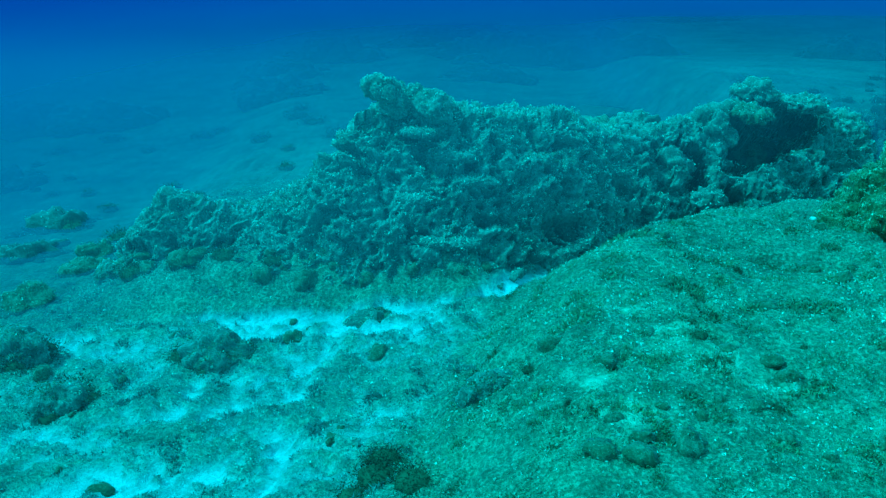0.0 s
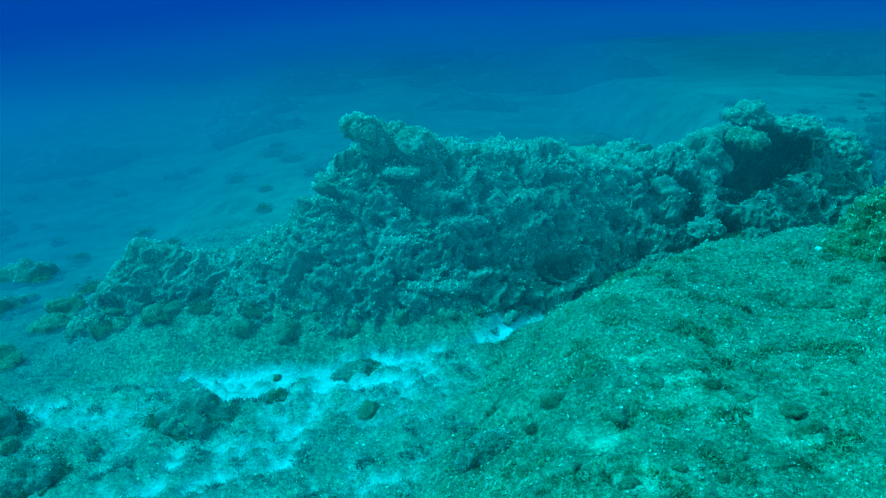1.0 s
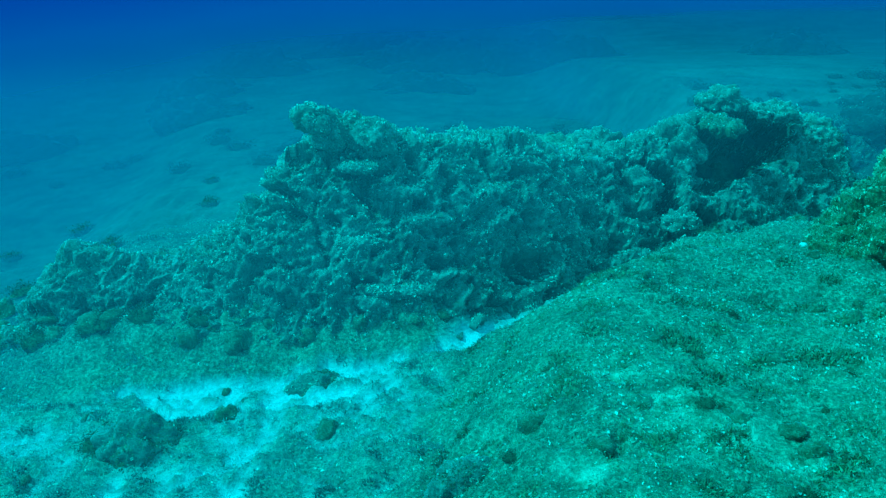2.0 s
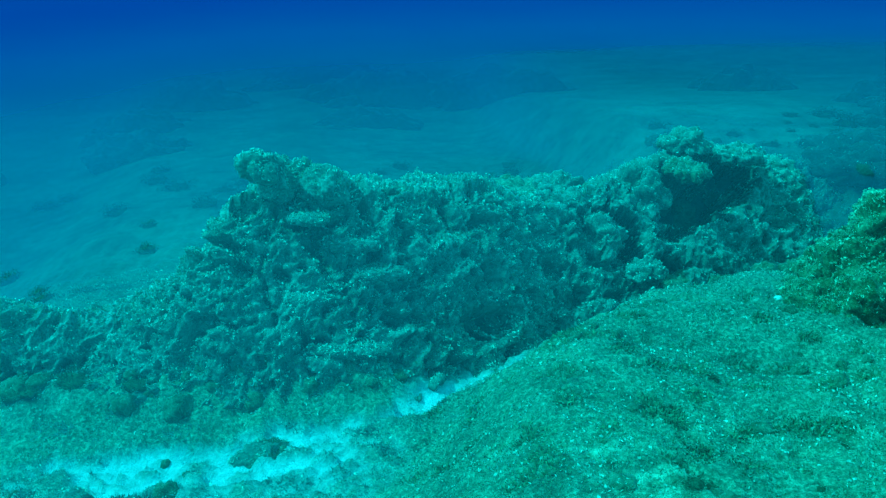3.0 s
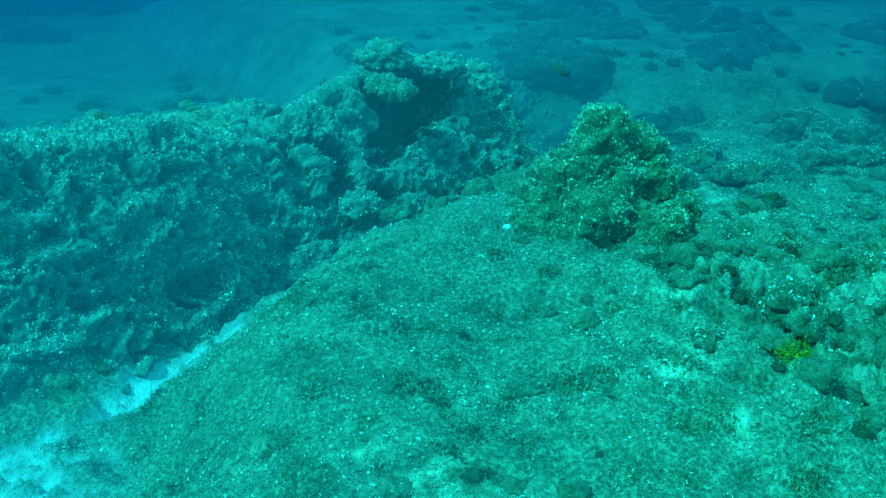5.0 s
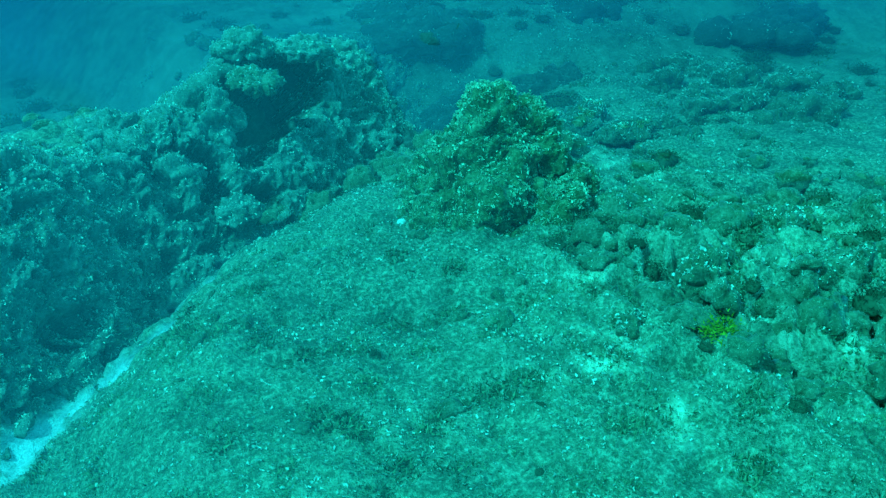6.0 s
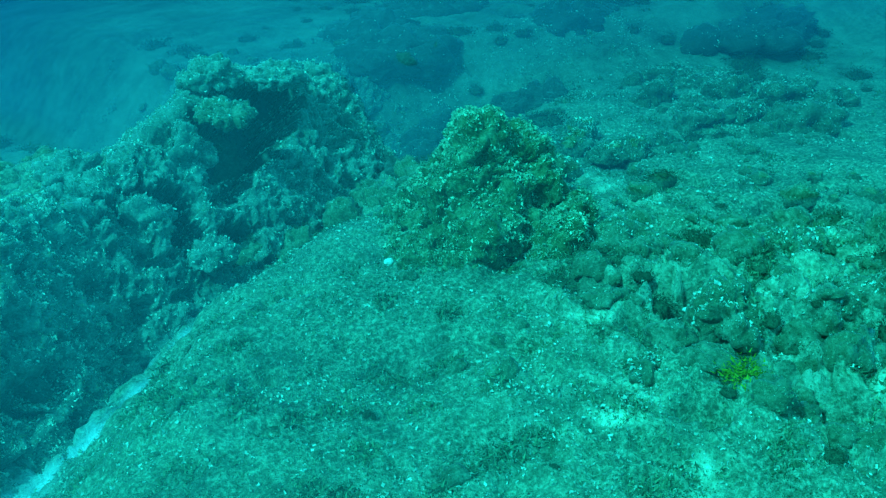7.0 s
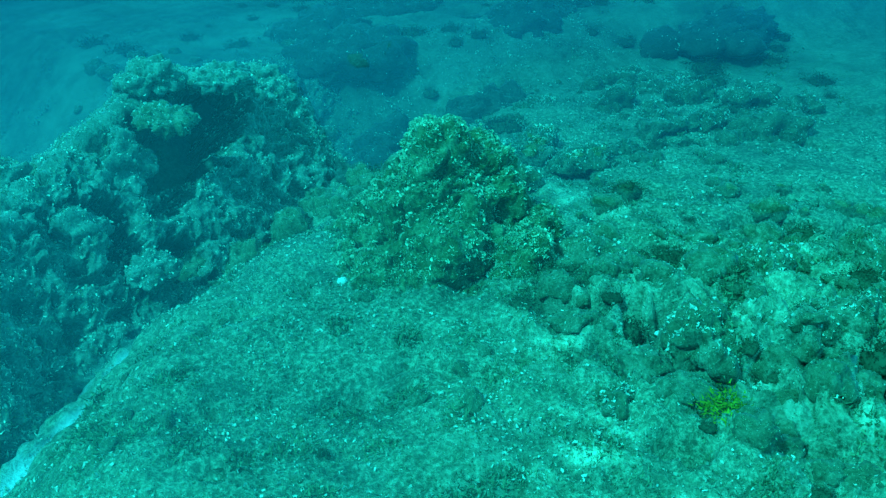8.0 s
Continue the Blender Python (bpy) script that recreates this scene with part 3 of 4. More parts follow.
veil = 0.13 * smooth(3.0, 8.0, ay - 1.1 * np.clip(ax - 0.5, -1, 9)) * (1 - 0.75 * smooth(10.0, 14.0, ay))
kk = np.arange(len(ax)).reshape(len(vy), len(vx))
quads = np.stack([kk[:-1, :-1], kk[:-1, 1:], kk[1:, 1:], kk[1:, :-1]], -1).reshape(-1, 4)
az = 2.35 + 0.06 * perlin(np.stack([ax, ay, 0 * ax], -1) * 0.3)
veil_mesh = mesh_of("reef_haze", np.stack([ax, ay, az], -1), quads, haze_material("reef_haze", 0.55))
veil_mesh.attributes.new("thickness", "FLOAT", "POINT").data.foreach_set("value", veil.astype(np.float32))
tagged(new("haze_sheet_high", veil_mesh), "added thin sheet above the reef, coloured as water haze", "water", kind="structure")

# ---- reefs: craggy sheets of rock from the foot over the crest to the back ----
def crag(q, nrm, amount, seed):
    """Weathering: lumps, ridges, bedding ledges and pits along the normal."""
    o = seed * 11.3
    warp = q + 0.10 * np.stack([perlin(q * 3 + o), perlin(q * 3 + o + 31), perlin(q * 3 + o + 67)], -1)
    h = 0.15 * fbm(q * 1.3 + o, 3) + 0.13 * fbm(warp * 1.9 + o, 2, True) + 0.11 * fbm(warp * 4.6 + o, 3, True) + 0.085 * fbm(warp * 11 + o, 3, True)
    lay = perlin(np.stack([warp[:, 0] * 2.2 + o, warp[:, 1] * 2.2, warp[:, 2] * 8.0 + 1.5 * warp[:, 0]], -1))
    h = h + 0.16 * np.clip(lay, -0.2, 0.25) * (1 - np.clip(nrm[:, 2], 0, 1))
    h = h - 0.18 * smooth(0.20, 0.34, perlin(warp * 4.6 + o + 90)) - 0.13 * smooth(0.20, 0.31, perlin(warp * 9.0 + o + 51)) - 0.06
    return q + nrm * (h * amount)[:, None]


def grid_tris(nu, nv, wrap=False):
    k = np.arange(nu * nv).reshape(nv, nu)
    if wrap:
        k = np.concatenate([k, k[:, :1]], 1)
    a, b, c, d = k[:-1, :-1].ravel(), k[:-1, 1:].ravel(), k[1:, 1:].ravel(), k[1:, :-1].ravel()
    return np.concatenate([np.stack([a, b, c], -1), np.stack([a, c, d], -1)])


def grid_normals(g):
    du, dv = np.gradient(g, axis=1), np.gradient(g, axis=0)
    n = np.cross(du, dv)
    return n / np.maximum(np.linalg.norm(n, axis=-1), 1e-9)[..., None]


def reef_sheet(keys, back, seed, nu=420, nv=230, amount=1.0, hollows=(), steep=0.5):
    """keys: u, foot x y, crest x y z. hollows: x, z, half width, half height, depth pushed into the rock, lower y limit of the face."""
    keys = np.array(keys, float)
    u = np.linspace(0, 1, nu)
    soft = np.hanning(41) / np.hanning(41).sum()

    def along(c):
        v = np.interp(u, keys[:, 0], keys[:, c])
        return np.convolve(np.pad(v, 20, mode="edge"), soft, mode="valid")

    fx, fy, tx, ty, tz = (along(c) for c in range(1, 6))
    fz = bed(fx, fy, False) - 0.22
    bx_, by_ = tx + 0.15, ty + back
    bz_ = np.minimum(bed(bx_, by_, False) - 0.2, tz - 0.3)
    v = np.linspace(0, 1, nv)[:, None]
    w = np.clip(v / 0.62, 0, 1)
    r = np.clip((v - 0.62) / 0.38, 0, 1)
    rise = steep * np.sin(w * math.pi / 2) + (1 - steep) * (0.75 * w + 0.25 * np.sin(w * math.pi / 2))
    reach = w
    gx_ = fx + (tx - fx) * reach + (bx_ - tx) * r
    gy_ = fy + (ty - fy) * reach + (by_ - ty) * r
    gz_ = fz + (tz - fz) * rise + (bz_ - tz) * r ** 1.4
    g = np.stack([gx_, gy_, gz_], -1)
    n = grid_normals(g)
    q = crag(g.reshape(-1, 3), n.reshape(-1, 3), amount, seed)
    front = n.reshape(-1, 3)[:, 1]
    for hx, hz, a, b, depth, ymax in hollows:
        wob = 0.30 * fbm(q * 5 + seed, 2) + 0.25 * perlin(q * 13 + seed)
        d = np.hypot((q[:, 0] - hx) / a, (q[:, 2] - hz) / b) + wob
        push = depth * (1 - smooth(0.62, 1.05, d)) * (q[:, 1] < ymax) * smooth(0.0, -0.3, front)
        q = q + np.stack([0 * d, 0.8 * push, -0.55 * push], -1)
    return q, grid_tris(nu, nv)


def local(q, x, y, z):
    return q - np.array((x, y, z))


def outcrop():
    v, f = reef_sheet([(0, -2.35, 10.75, -2.1, 11.2, 0.55), (0.18, -1.80, 10.52, -1.38, 11.1, 0.95), (0.30, -1.25, 10.38, -0.95, 11.02, 1.55), (0.38, -0.85, 10.34, -0.66, 11.00, 1.82),
                       (0.50, -0.20, 10.24, -0.10, 11.08, 1.80), (0.66, 0.60, 10.38, 0.60, 11.25, 1.72), (0.80, 1.30, 10.74, 1.30, 11.5, 1.62), (0.92, 2.0, 11.28, 1.95, 11.95, 1.28), (1.0, 2.6, 11.6, 2.5, 12.2, 0.8)],
                      1.5, 1, 500, 220, 1.0, [(-0.32, 1.90, 0.17, 0.12, 0.45, 11.3), (-0.80, 1.76, 0.16, 0.12, 0.22, 11.3), (-0.2, 1.58, 0.30, 0.05, 0.25, 11.3), (1.30, 0.58, 0.28, 0.18, 0.32, 11.5), (0.1, 1.25, 0.35, 0.05, 0.10, 11.4), (0.45, 1.02, 0.35, 0.05, 0.10, 11.4), (-0.1, 0.62, 0.5, 0.05, 0.12, 11.2)], 0.3)
    c = (-0.45, 10.40, 0.20)
    pieces = [("body", local(v, *c), f)]
    for n, (name, x, y, z, a, b, h, rz) in enumerate([("crest", -0.64, 10.86, 2.10, 0.14, 0.13, 0.085, 10), ("knob", -0.52, 10.98, 1.92, 0.12, 0.14, 0.12, 0), ("knob", -0.10, 10.98, 1.86, 0.17, 0.16, 0.11, 20),
                                                      ("ledge", -0.26, 10.66, 1.68, 0.17, 0.11, 0.03, 4), ("knob", -0.36, 11.14, 1.94, 0.24, 0.14, 0.11, 0), ("ledge", 0.10, 10.78, 1.40, 0.26, 0.14, 0.04, 10),
                                                      ("ledge", 0.35, 10.72, 1.16, 0.24, 0.14, 0.04, 14), ("ledge", -0.25, 10.62, 1.00, 0.26, 0.14, 0.04, 6), ("ledge", 0.05, 10.44, 0.58, 0.36, 0.12, 0.04, 6)]):
        q, qf = rough_rock((a, b, h), 20 + n, 5, 2.3, 0.1, 0.6, 0.02, 0.0)
        pieces.append((name, local(turned(q, 0, 4, rz) + (x, y, z), *c), qf))
    return rock_thing("rock_outcrop", *c, pieces, M_ROCK, "large weathered rock outcrop crusted with algae, layered ledges", turf=20000, fronds=34000, seed=31)


outcrop()


def hollow_reef():
    arc = [(2.71 + 0.24 * math.cos(t), 0.98 + 0.18 * math.sin(t), 0.14, 0.11, 0.75, 13.2) for t in np.linspace(-0.8, 3.4, 10)]
    v, f = reef_sheet([(0, 1.3, 10.88, 1.6, 11.6, 0.95), (0.2, 2.0, 11.14, 2.15, 12.0, 1.27), (0.4, 2.75, 11.34, 2.8, 12.40, 1.40), (0.55, 3.3, 11.52, 3.4, 12.7, 1.48), (0.7, 3.9, 11.80, 4.0, 12.95, 1.56),
                       (0.82, 4.6, 12.10, 4.55, 13.2, 1.30), (0.92, 5.2, 12.35, 5.2, 13.5, 1.22), (1.0, 6.0, 12.75, 6.0, 13.9, 1.1)],
                      1.5, 4, 520, 230, 0.75, arc + [(2.92, 0.80, 0.15, 0.10, 0.45, 13.0), (3.85, 1.24, 0.62, 0.32, 1.5, 13.6), (4.25, 1.32, 0.48, 0.28, 1.4, 13.6), (3.30, 0.62, 0.24, 0.17, 0.60, 12.8), (3.50, 0.92, 0.16, 0.08, 0.3, 12.8), (2.42, 1.16, 0.08, 0.12, 0.3, 12.9)], 0.15)
    c = (3.6, 12.0, 0.30)
    pieces = [("body", local(v, *c), f)]
    for n, (name, x, y, z, a, b, h, rz, mat, lab) in enumerate([
            ("roof", 3.60, 12.28, 1.54, 0.20, 0.28, 0.06, 0, M_STONE, "pale algae-topped roof slab over the hollow"), ("top", 3.80, 12.86, 1.70, 0.22, 0.20, 0.08, 10, M_ROCK, ""),
            ("shoulder", 4.40, 12.86, 1.54, 0.30, 0.26, 0.06, 20, M_ROCK, ""), ("pillar", 3.22, 12.36, 1.26, 0.12, 0.22, 0.16, 0, M_ROCK, ""), ("boulder", 2.67, 12.02, 0.94, 0.15, 0.15, 0.14, 0, M_ROCK, "rounded boulder in an arched niche"),
            ("cap", 2.98, 11.62, 0.70, 0.17, 0.14, 0.07, 10, M_ROCK, ""), ("knob", 2.30, 12.45, 1.36, 0.20, 0.2, 0.10, 0, M_ROCK, ""), ("knob", 2.05, 12.1, 1.24, 0.2, 0.2, 0.10, 0, M_ROCK, "")]):
        q, qf = rough_rock((a, b, h), 60 + n, 5, 2.2, 0.2, 0.95, 0.03, 0.0)
        pieces.append((name, local(turned(q, 0, 4, rz) + (x, y, z), *c), qf, mat, lab))
    return rock_thing("hollow_reef", *c, pieces, M_ROCK, "craggy reef slope with arched niche and deep dark ledge hollow", "reef", turf=17000, fronds=20000, seed=33)


hollow_reef()


def low_reef():
    v, f = reef_sheet([(0, -3.9, 11.1, -3.7, 11.4, 0.0), (0.25, -3.5, 10.92, -3.3, 11.2, 0.62), (0.45, -3.0, 10.85, -2.97, 11.12, 0.90), (0.6, -2.55, 10.82, -2.55, 11.12, 0.70), (0.8, -2.05, 10.85, -2.1, 11.15, 0.62),
                       (1.0, -1.5, 10.85, -1.5, 11.2, 0.55)], 1.0, 7, 260, 140, 0.8, [(-3.3, 0.3, 0.2, 0.1, 0.15, 11.4), (-2.3, 0.2, 0.25, 0.08, 0.12, 11.4)])
    c = (-2.7, 10.6, 0.0)
    return rock_thing("low_reef", *c, [("body", local(v, *c), f)], M_ROCK, "low hump of dark weedy rock at the sand's edge", "reef", turf=6000, fronds=2500, seed=35)


low_reef()


def pyramid():
    nu, nv = 300, 170
    a = np.linspace(0, 2 * math.pi, nu, endpoint=False)[None, :]
    h = np.linspace(0, 1, nv)[:, None]

    def toward(angle, wide):
        return np.exp(-(((a - angle + math.pi) % (2 * math.pi) - math.pi) / wide) ** 2)

    shaded = toward(5.65, 0.9)                     # the steep side, turned away from the sun
    r = 0.86 * (1 - h) ** (1.12 - 0.72 * shaded) * (1 + 0.10 * np.cos(a - 2.4) + 0.05 * np.cos(3 * a) - 0.10 * shaded) + 0.05
    for angle, height, wide, tall, deep in ((5.5, 0.16, 0.35, 0.10, 0.40), (4.55, 0.30, 0.30, 0.06, 0.30), (3.55, 0.36, 0.22, 0.07, 0.30), (5.75, 0.52, 0.6, 0.07, 0.22), (5.0, 0.42, 0.35, 0.05, 0.20)):
        r = r * (1 - deep * toward(angle, wide) * np.exp(-((h - height) / tall) ** 2))
    g = np.stack([r * np.cos(a) + 0.05 * h, r * np.sin(a), -0.2 + 0.95 * h + 0 * a], -1)
    n = grid_normals(np.concatenate([g[:, -2:], g, g[:, :2]], 1))[:, 2:-2]
    q = g.reshape(-1, 3)
    q = crag(q + (4.5, 10.1, 1.0), n.reshape(-1, 3), 1.0, 13) - (4.5, 10.1, 1.0)
    pieces = [("body", q, grid_tris(nu, nv, True))]
    for k, (name, x, y, z, s_, t_) in enumerate([("knob", -0.02, -0.06, 0.77, 0.17, 0.16), ("knob", 0.14, -0.14, 0.66, 0.11, 0.08), ("lump", -0.30, -0.42, 0.26, 0.18, 0.14), ("lump", 0.20, -0.62, 0.12, 0.17, 0.12), ("lump", -0.60, -0.1, 0.10, 0.15, 0.11),
                                                  ("lump", 0.02, -0.30, 0.44, 0.16, 0.11), ("lump", 0.46, -0.52, 0.22, 0.14, 0.08), ("lump", 0.34, -0.26, 0.46, 0.14, 0.07)]):
        b, bf = rough_rock((s_, s_ * 0.9, t_), 90 + k, 5, 2.6, 0.15, 0.5, 0.02, 0.0)
        pieces.append((name, b + (x, y, z), bf))
    return rock_thing("pyramid_rock", 4.52, 10.12, 0.82, pieces, M_PYR, "sunlit pyramid-shaped boulder overgrown with yellow-green algae", turf=4500, fronds=25000, seed=36)


pyramid()


def boulder(name, x, y, z, half, seed, mat, label, rz=0, level=6, turf=0, fronds=0, taper=0.35, box=2.6, lumps=0.28, group="", parts=()):
    q, f = rough_rock(half, seed, level, box, taper, lumps, 0.03, 0.05)
    pieces = [("body", turned(q, 0, 0, rz) + (0, 0, half[2] * 0.55), f)]
    for n, (dx, dy, dz, a, b, c) in enumerate(parts):
        q, f = rough_rock((a, b, c), seed * 7 + n, min(level, 3), 2.4, 0.3, 0.4, 0.02, 0.02)
        pieces.append(("lump", q + (dx, dy, dz), f))
    return rock_thing(name, x, y, z, pieces, mat, label, "rock", turf, fronds, seed, group)

def foot(x, y, r):
    return min(bed1(x, y), bed1(x + r, y), bed1(x - r, y), bed1(x, y + r), bed1(x, y - r))


# mounds and boulders seen near and far
for x, y, a, b, c, lab in [(-2.1, 9.0, 0.34, 0.28, 0.16, "low mound of weedy rock amid the sand"), (-3.3, 8.25, 0.32, 0.25, 0.14, "low mound of weedy rock amid the sand"),
                           (-0.72, 9.80, 0.26, 0.14, 0.08, "low mound of weedy rock amid the sand"), (0.42, 7.35, 0.36, 0.16, 0.12, "ridge of rock with a dark undercut side on the slab"),
                           (-4.02, 9.25, 0.26, 0.22, 0.2, "dark round weed-covered boulder on the sand"), (1.30, 10.80, 0.16, 0.12, 0.12, "small rock at the foot of the outcrop")]:
    boulder("mound", x, y, foot(x, y, 0.15) - 0.03, (a, b, c), int(50 + x * 7 + y), M_ROCK, lab, 12, 5, 700, 160, 0.4, 2.3)

# low ledges of the rock floor, lying in the turf
for x, y, a, b, c, rz, lab in [(6.95, 8.75, 0.52, 0.12, 0.11, 70, "low broken rock ledge with a dark shaded edge"), (6.65, 8.05, 0.35, 0.12, 0.10, 60, "low broken rock ledge with a dark shaded edge"),
                               (5.94, 8.45, 0.26, 0.16, 0.06, 15, "flat pale slab of rock among the rubble"), (6.15, 10.95, 0.30, 0.13, 0.07, -10, "low broken rock ledge with a dark shaded edge"),
                               (6.50, 10.62, 0.26, 0.12, 0.07, -25, "low broken rock ledge with a dark shaded edge"), (6.3, 9.95, 0.28, 0.14, 0.08, -15, "low broken rock ledge with a dark shaded edge"),
                               (4.75, 8.0, 0.22, 0.14, 0.12, 30, "craggy turf-covered rock beside a dark gap"),
                               (4.95, 7.5, 0.24, 0.15, 0.13, -30, "craggy turf-covered rock beside a dark gap"), (4.05, 8.0, 0.16, 0.11, 0.08, 10, "craggy turf-covered rock beside a dark gap"),
                               (5.3, 8.2, 0.26, 0.18, 0.13, 40, "craggy turf-covered rock beside a dark gap"), (5.6, 7.6, 0.24, 0.16, 0.12, -10, "craggy turf-covered rock beside a dark gap"),
                               (4.75, 8.75, 0.22, 0.16, 0.11, 0, "craggy turf-covered rock beside a dark gap")]:
    boulder("rock_ledge", x, y, foot(x, y, 0.12) - 0.02, (a, b, c), int(600 + 31 * x + 17 * y), M_STONE, lab, rz, 5, 600, 260, 0.2, 2.3, 0.8)
rs = np.random.RandomState(61)
for k in range(22):
    x, y = rs.uniform(5.0, 9.0), rs.uniform(9.3, 13.2)
    a = rs.uniform(0.12, 0.34)
    boulder("rock_ledge", x, y, foot(x, y, 0.12) - 0.03, (a, a * rs.uniform(0.35, 0.6), rs.uniform(0.06, 0.12)), 900 + k, M_STONE, "low broken rock ledge with a dark shaded edge", rs.uniform(-40, 20), 4, 250, 300, 0.1, 2.6, 0.8)

# stones: a few shapes, many copies
STONES = []
for k in range(12):
    q, f = rough_rock((0.5, 0.42, 0.30), 300 + k, 3 if k < 6 else 4, 3.2, 0.25, 0.7, 0.05, 0.10)
    r6 = np.random.RandomState(340 + k)
    sp, sn = surface_points(q, f, 400, r6, 0.0)
    bv, bf = blades(sp, sn, r6, 1, (0.03, 0.08), 0.45)
    sp, sn = surface_points(q, f, 36, r6, 0.2)
    fv, ff = fans(sp, sn, r6, (0.025, 0.08))
    STONES.append((mesh_of("stone", q, f, M_STONE), mesh_of("turf", bv, bf, M_TURF, False), mesh_of("fronds", fv, ff, M_PALE, False)))
rs = np.random.RandomState(5)
ZONES = [(4.2, 6.3, 6.7, 9.2, 80, 0.04, 0.17), (2.0, 5.4, 11.5, 12.3, 50, 0.06, 0.22), (-1.9, 0.5, 10.2, 10.6, 26, 0.04, 0.12), (5.0, 8.5, 9.4, 12.4, 60, 0.03, 0.12),
         (0.8, 2.5, 5.9, 7.7, 22, 0.04, 0.11), (-3.8, -0.2, 6.0, 10.0, 22, 0.03, 0.10), (1.2, 4.0, 7.6, 10.4, 20, 0.03, 0.08), (6.2, 7.6, 7.6, 9.2, 30, 0.05, 0.15), (-4.5, -2.0, 10.6, 12.5, 18, 0.08, 0.25), (-0.2, 6.5, 12.6, 15.0, 45, 0.05, 0.14)]
first = None
for x0, x1, y0, y1, count, lo, hi in ZONES:
    for k in range(count):
        x, y = rs.uniform(x0, x1), rs.uniform(y0, y1)
        r = lo + (hi - lo) * rs.rand() ** 2
        m = Matrix.LocRotScale((x, y, bed1(x, y) + 0.02 * r), Euler((rs.normal() * 0.25, rs.normal() * 0.25, rs.rand() * 6.3)), (2 * r, 2 * r * rs.uniform(0.7, 1.0), 2 * r * rs.uniform(0.6, 1.1)))
        body, fuzz, flecks = STONES[rs.randint(6) + (6 if r > 0.13 else 0)]
        ob = new("stone", body)
        ob.matrix_basis = m
        tagged(part("fronds", flecks, ob, "pale curled algae fronds"), kind="stuff")
        tagged(part("turf", fuzz, ob, "short algae turf on the stone"), kind="stuff")
        tagged(ob, "rough pale stone crusted with algae on the seabed", "stone", "loose stones")


def weed_mesh(name, seed, count, size, mat, width=0.3, dome=0.10):
    r = np.random.RandomState(seed)
    d = r.normal(size=(count, 3))
    d[:, 2] = np.abs(d[:, 2])
    d /= np.linalg.norm(d, axis=1)[:, None]
    lump = 1 + 1.5 * fbm(d * 2.2 + seed, 3)
    p = d * (0.17, 0.15, dome) * (lump * r.uniform(0.6, 1.05, count))[:, None]
    v, f = blades(p, d, r, 1, size, width, 0.7)
    return mesh_of(name, v, f, mat, False)


def weed(kind, x, y, scale, meshes, label):
    root = tagged(empty_at(kind, x, y, bed1(x, y) - 0.01), label, "seaweed", kind + "s")
    root.rotation_euler = (0, 0, rs.rand() * 6.3)
    root.scale = (scale, scale, scale * rs.uniform(0.7, 1.0))
    part("fronds", meshes[0], root)
    part("holdfast", meshes[1], root, "dark knobbly holdfast")
    return root


q, f = rough_rock((0.13, 0.12, 0.05), 401, 3, 2.2, 0.3, 0.4, 0.01, 0.0)
HOLD = mesh_of("holdfast", q, f, M_WEED)
DARK = [weed_mesh("fronds", 410 + k, 1200, (0.010, 0.030), M_WEED, 0.4) for k in range(4)]
# clumps at holes and gaps stand in for their shade; the rest are seaweed
for n, (x, y, sc) in enumerate([(-0.46, 6.65, 1.2), (-0.2, 6.45, 1.1), (-0.62, 6.5, 0.9), (-4.0, 9.2, 1.5), (-3.8, 9.3, 1.0), (-2.1, 8.85, 1.3), (-1.85, 9.0, 1.0), (-2.4, 9.0, 0.9), (-3.3, 8.15, 1.2), (-3.05, 8.3, 0.9),
                                (0.3, 7.25, 0.5), (0.65, 7.2, 0.45), (2.56, 8.72, 0.32), (2.7, 7.34, 0.28), (2.08, 7.44, 0.4), (4.6, 8.45, 0.9), (5.04, 8.36, 0.8), (4.58, 7.84, 0.9),
                                (4.44, 7.3, 1.1), (3.94, 7.56, 0.45), (4.58, 8.95, 0.8), (4.7, 9.2, 1.0), (3.05, 7.74, 0.28), (2.0, 9.5, 0.3), (6.3, 9.96, 1.0), (6.4, 10.6, 0.9), (6.7, 8.6, 1.0),
                                (6.3, 7.9, 1.0), (5.5, 7.3, 1.0), (5.6, 8.9, 0.8), (-2.3, 10.65, 1.1), (-2.7, 10.7, 1.2), (-1.75, 10.5, 0.9), (-3.3, 10.75, 1.2), (1.45, 10.85, 0.7), (4.63, 8.5, 0.8), (4.53, 7.88, 0.9), (4.54, 7.46, 0.8), (4.62, 7.1, 0.9), (4.88, 8.97, 0.7), (5.02, 8.43, 0.8), (6.91, 8.56, 0.9), (2.54, 8.74, 0.35), (0.27, 7.49, 0.55), (0.5, 7.42, 0.45),
                                (-2.22, 9.09, 1.3), (-3.28, 8.59, 1.2), (-3.5, 8.5, 1.0), (-3.89, 9.49, 1.2), (1.93, 7.38, 0.45), (2.27, 6.52, 0.5), (-0.43, 6.88, 0.9)]):
    weed("seaweed_clump", x, y, sc, (DARK[n % 4], HOLD), "dark bushy seaweed clump swaying on the seabed, in places imitating a shaded hole")
rs = np.random.RandomState(15)
for k in range(90):
    x = rs.uniform(-7.0, 11.0)
    y = rs.uniform(12.5, 19.0) if x < 4.8 else rs.uniform(9.8, 17.0)
    weed("seaweed_clump", x, y, rs.uniform(0.7, 1.4), (DARK[k % 4], HOLD), "dark bushy seaweed clump swaying on the seabed, in places imitating a shaded hole")
for k in range(80):
    weed("seaweed_clump", rs.uniform(4.6, 11.0), rs.uniform(10.2, 16.0), rs.uniform(0.25, 0.8), (DARK[k % 4], HOLD), "dark bushy seaweed clump swaying on the seabed, in places imitating a shaded hole")
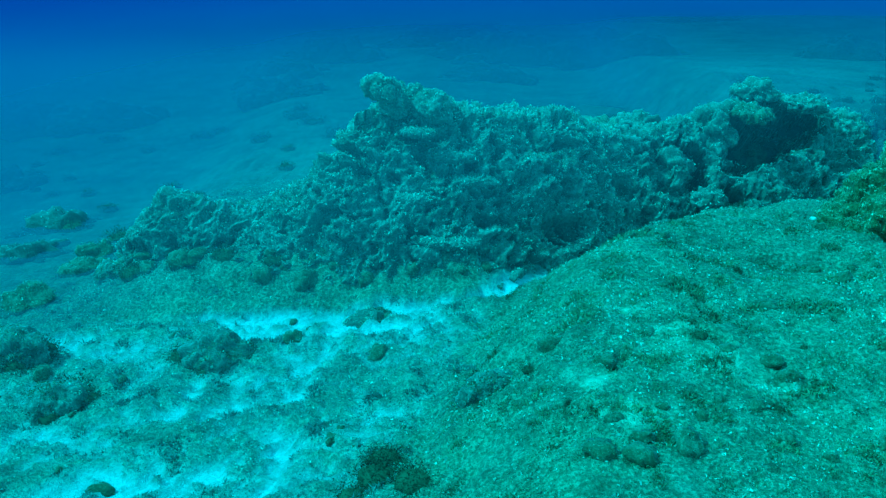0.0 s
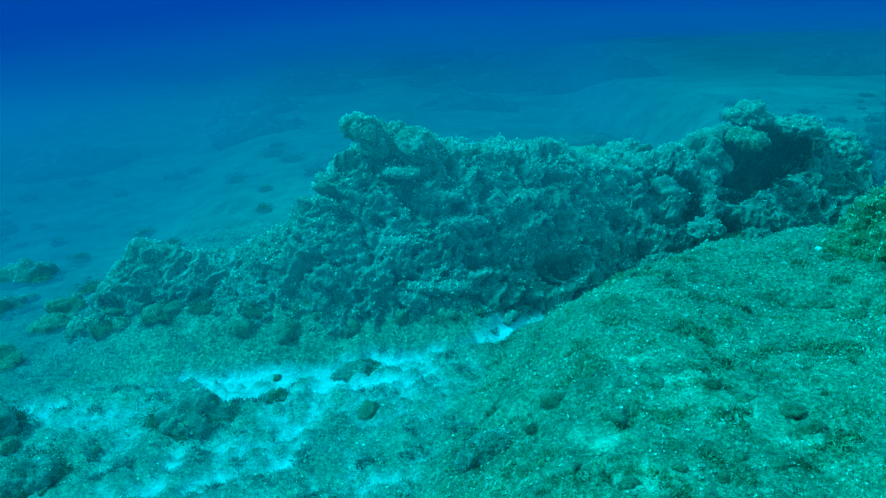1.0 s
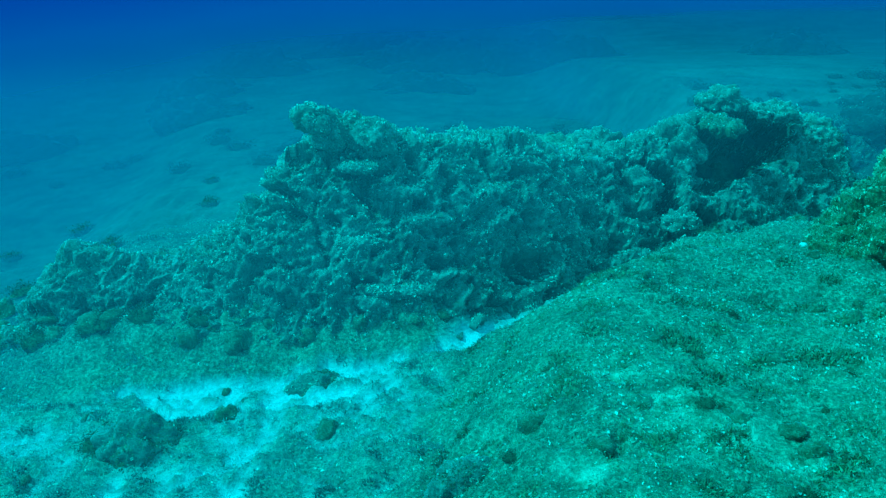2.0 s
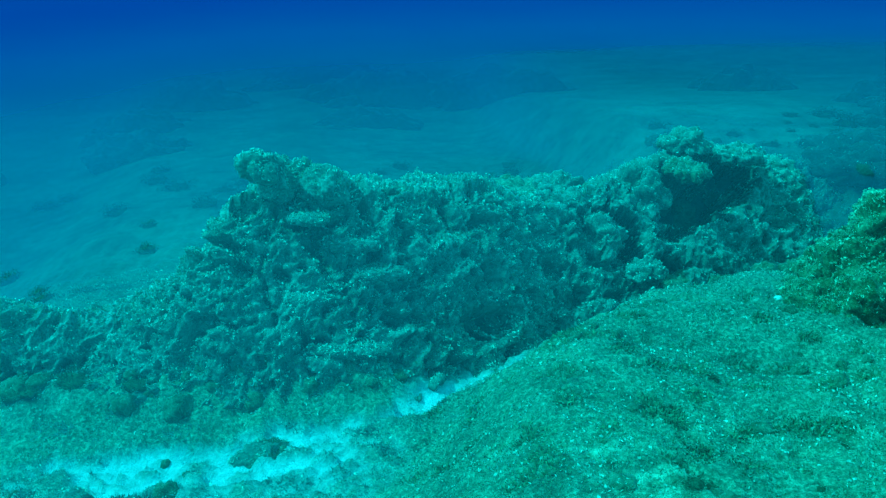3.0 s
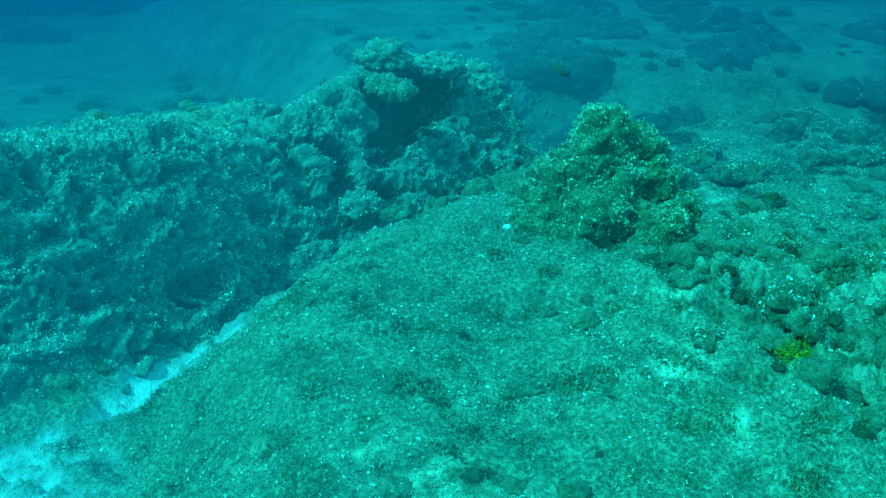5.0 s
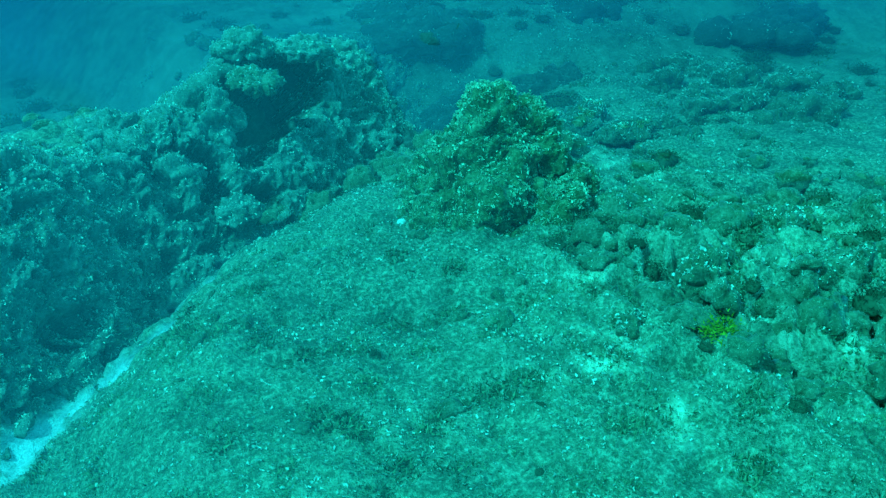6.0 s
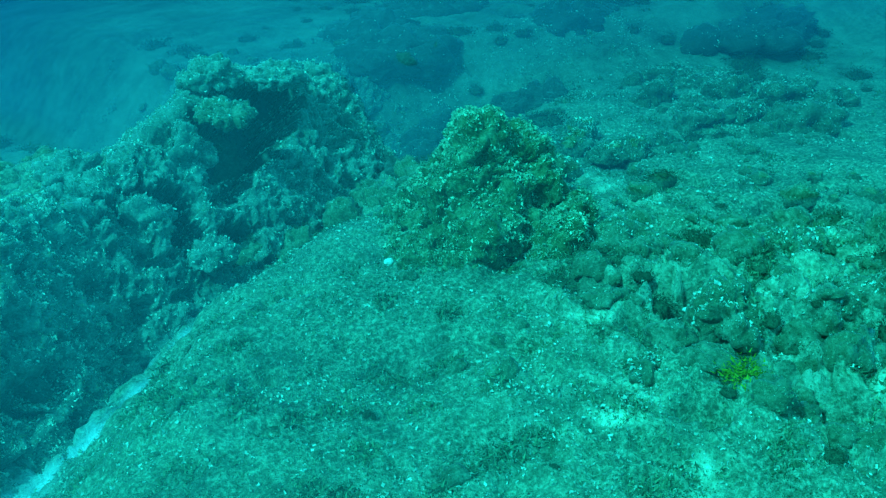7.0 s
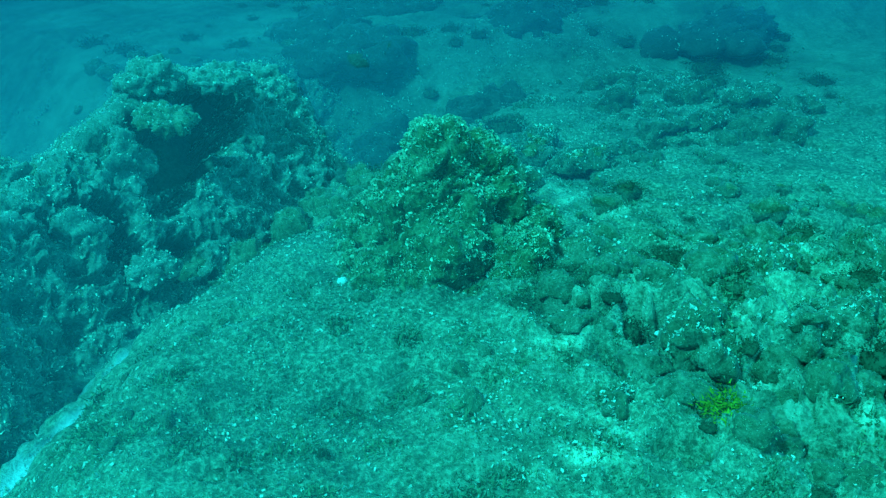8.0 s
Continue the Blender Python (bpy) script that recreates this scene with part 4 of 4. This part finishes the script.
# dark clumps added to imitate shade in the rubble's gaps
for k in range(40):
    weed("seaweed_clump", rs.uniform(4.1, 6.3), rs.uniform(6.8, 9.3), rs.uniform(0.25, 0.55), (DARK[k % 4], HOLD), "dark bushy seaweed clump imitating a shaded gap between pale stones")
GOLD = [weed_mesh("fronds", 430, 700, (0.03, 0.07), M_YELLOW, 0.30, 0.22)]
for x, y, sc in [(4.30, 7.54, 0.62)]:
    weed("yellow_seaweed", x, y, sc, (GOLD[0], HOLD), "bright yellow-green branching seaweed among dark stones")

for x, y, r in [(3.66, 10.10, 0.036), (4.78, 8.36, 0.025), (6.02, 10.86, 0.03), (4.62, 8.20, 0.022)]:
    q, f = rough_rock((r, 0.9 * r, 0.35 * r), int(500 + 90 * x), 4, 2.2, 0.3, 0.3, 0.002, 0.0)
    ob = new("shell", mesh_of("shell", q, f, M_SHELL))
    ob.location = (x, y, bed1(x, y) + 0.3 * r)
    tagged(ob, "small white sea shell lying on the algae turf", "shell", "white shells")

# pale encrusted patches on the slab
rs = np.random.RandomState(77)
xy = np.concatenate([np.stack([rs.normal(x, r * 0.85, 110), rs.normal(y, r * 0.7, 110)], -1) for x, y, r in PATCH])
p = np.stack([xy[:, 0], xy[:, 1], on_grid(BED_Z, xy[:, 0], xy[:, 1]) + 0.004], -1)
bv, bf = fans(p, np.tile((0.0, 0.0, 1.0), (len(p), 1)), rs, (0.009, 0.030))
tagged(new("pale_algae_patch", mesh_of("pale_algae_patch", bv, bf, M_PALE, False)), "dense patches of pale algae fronds on the slab", "algae", kind="stuff")

# far rocks in the blue
FAR = [(1.4, 25.0, 1.6, 0.8, 0.5), (3.9, 24.0, 1.3, 0.8, 0.5), (-2.5, 25.5, 1.1, 0.7, 0.4), (-3.5, 23.0, 0.8, 0.6, 0.4), (-3.1, 20.5, 0.8, 0.5, 0.35), (1.0, 22.3, 0.9, 0.5, 0.3),
       (0.4, 28.0, 1.5, 0.8, 0.5), (6.4, 32.0, 2.0, 1.0, 0.6), (8.2, 21.8, 0.9, 0.6, 0.4), (9.2, 18.3, 0.6, 0.5, 0.5), (-8.2, 20.4, 1.2, 0.8, 0.5), (-6.4, 20.1, 1.0, 0.6, 0.4),
       (-6.9, 16.3, 0.6, 0.4, 0.35), (-5.2, 13.9, 0.5, 0.4, 0.25), (-5.1, 12.6, 0.45, 0.4, 0.25), (9.2, 17.4, 0.7, 0.5, 0.5), (9.8, 16.1, 0.5, 0.4, 0.35), (9.4, 14.6, 0.7, 0.4, 0.25),
       (9.1, 13.5, 0.5, 0.35, 0.22), (6.5, 14.6, 0.7, 0.5, 0.3), (6.2, 13.6, 0.6, 0.45, 0.3), (8.4, 13.3, 0.5, 0.4, 0.3), (10.3, 12.1, 0.8, 0.5, 0.35), (7.2, 12.5, 0.45, 0.35, 0.22),
       (5.6, 12.8, 0.4, 0.3, 0.25), (6.1, 12.8, 0.4, 0.3, 0.2), (7.6, 14.8, 0.6, 0.5, 0.3), (11.5, 13.5, 0.8, 0.6, 0.35), (12.5, 16.5, 1.0, 0.7, 0.4), (8.0, 16.0, 0.6, 0.5, 0.3)]
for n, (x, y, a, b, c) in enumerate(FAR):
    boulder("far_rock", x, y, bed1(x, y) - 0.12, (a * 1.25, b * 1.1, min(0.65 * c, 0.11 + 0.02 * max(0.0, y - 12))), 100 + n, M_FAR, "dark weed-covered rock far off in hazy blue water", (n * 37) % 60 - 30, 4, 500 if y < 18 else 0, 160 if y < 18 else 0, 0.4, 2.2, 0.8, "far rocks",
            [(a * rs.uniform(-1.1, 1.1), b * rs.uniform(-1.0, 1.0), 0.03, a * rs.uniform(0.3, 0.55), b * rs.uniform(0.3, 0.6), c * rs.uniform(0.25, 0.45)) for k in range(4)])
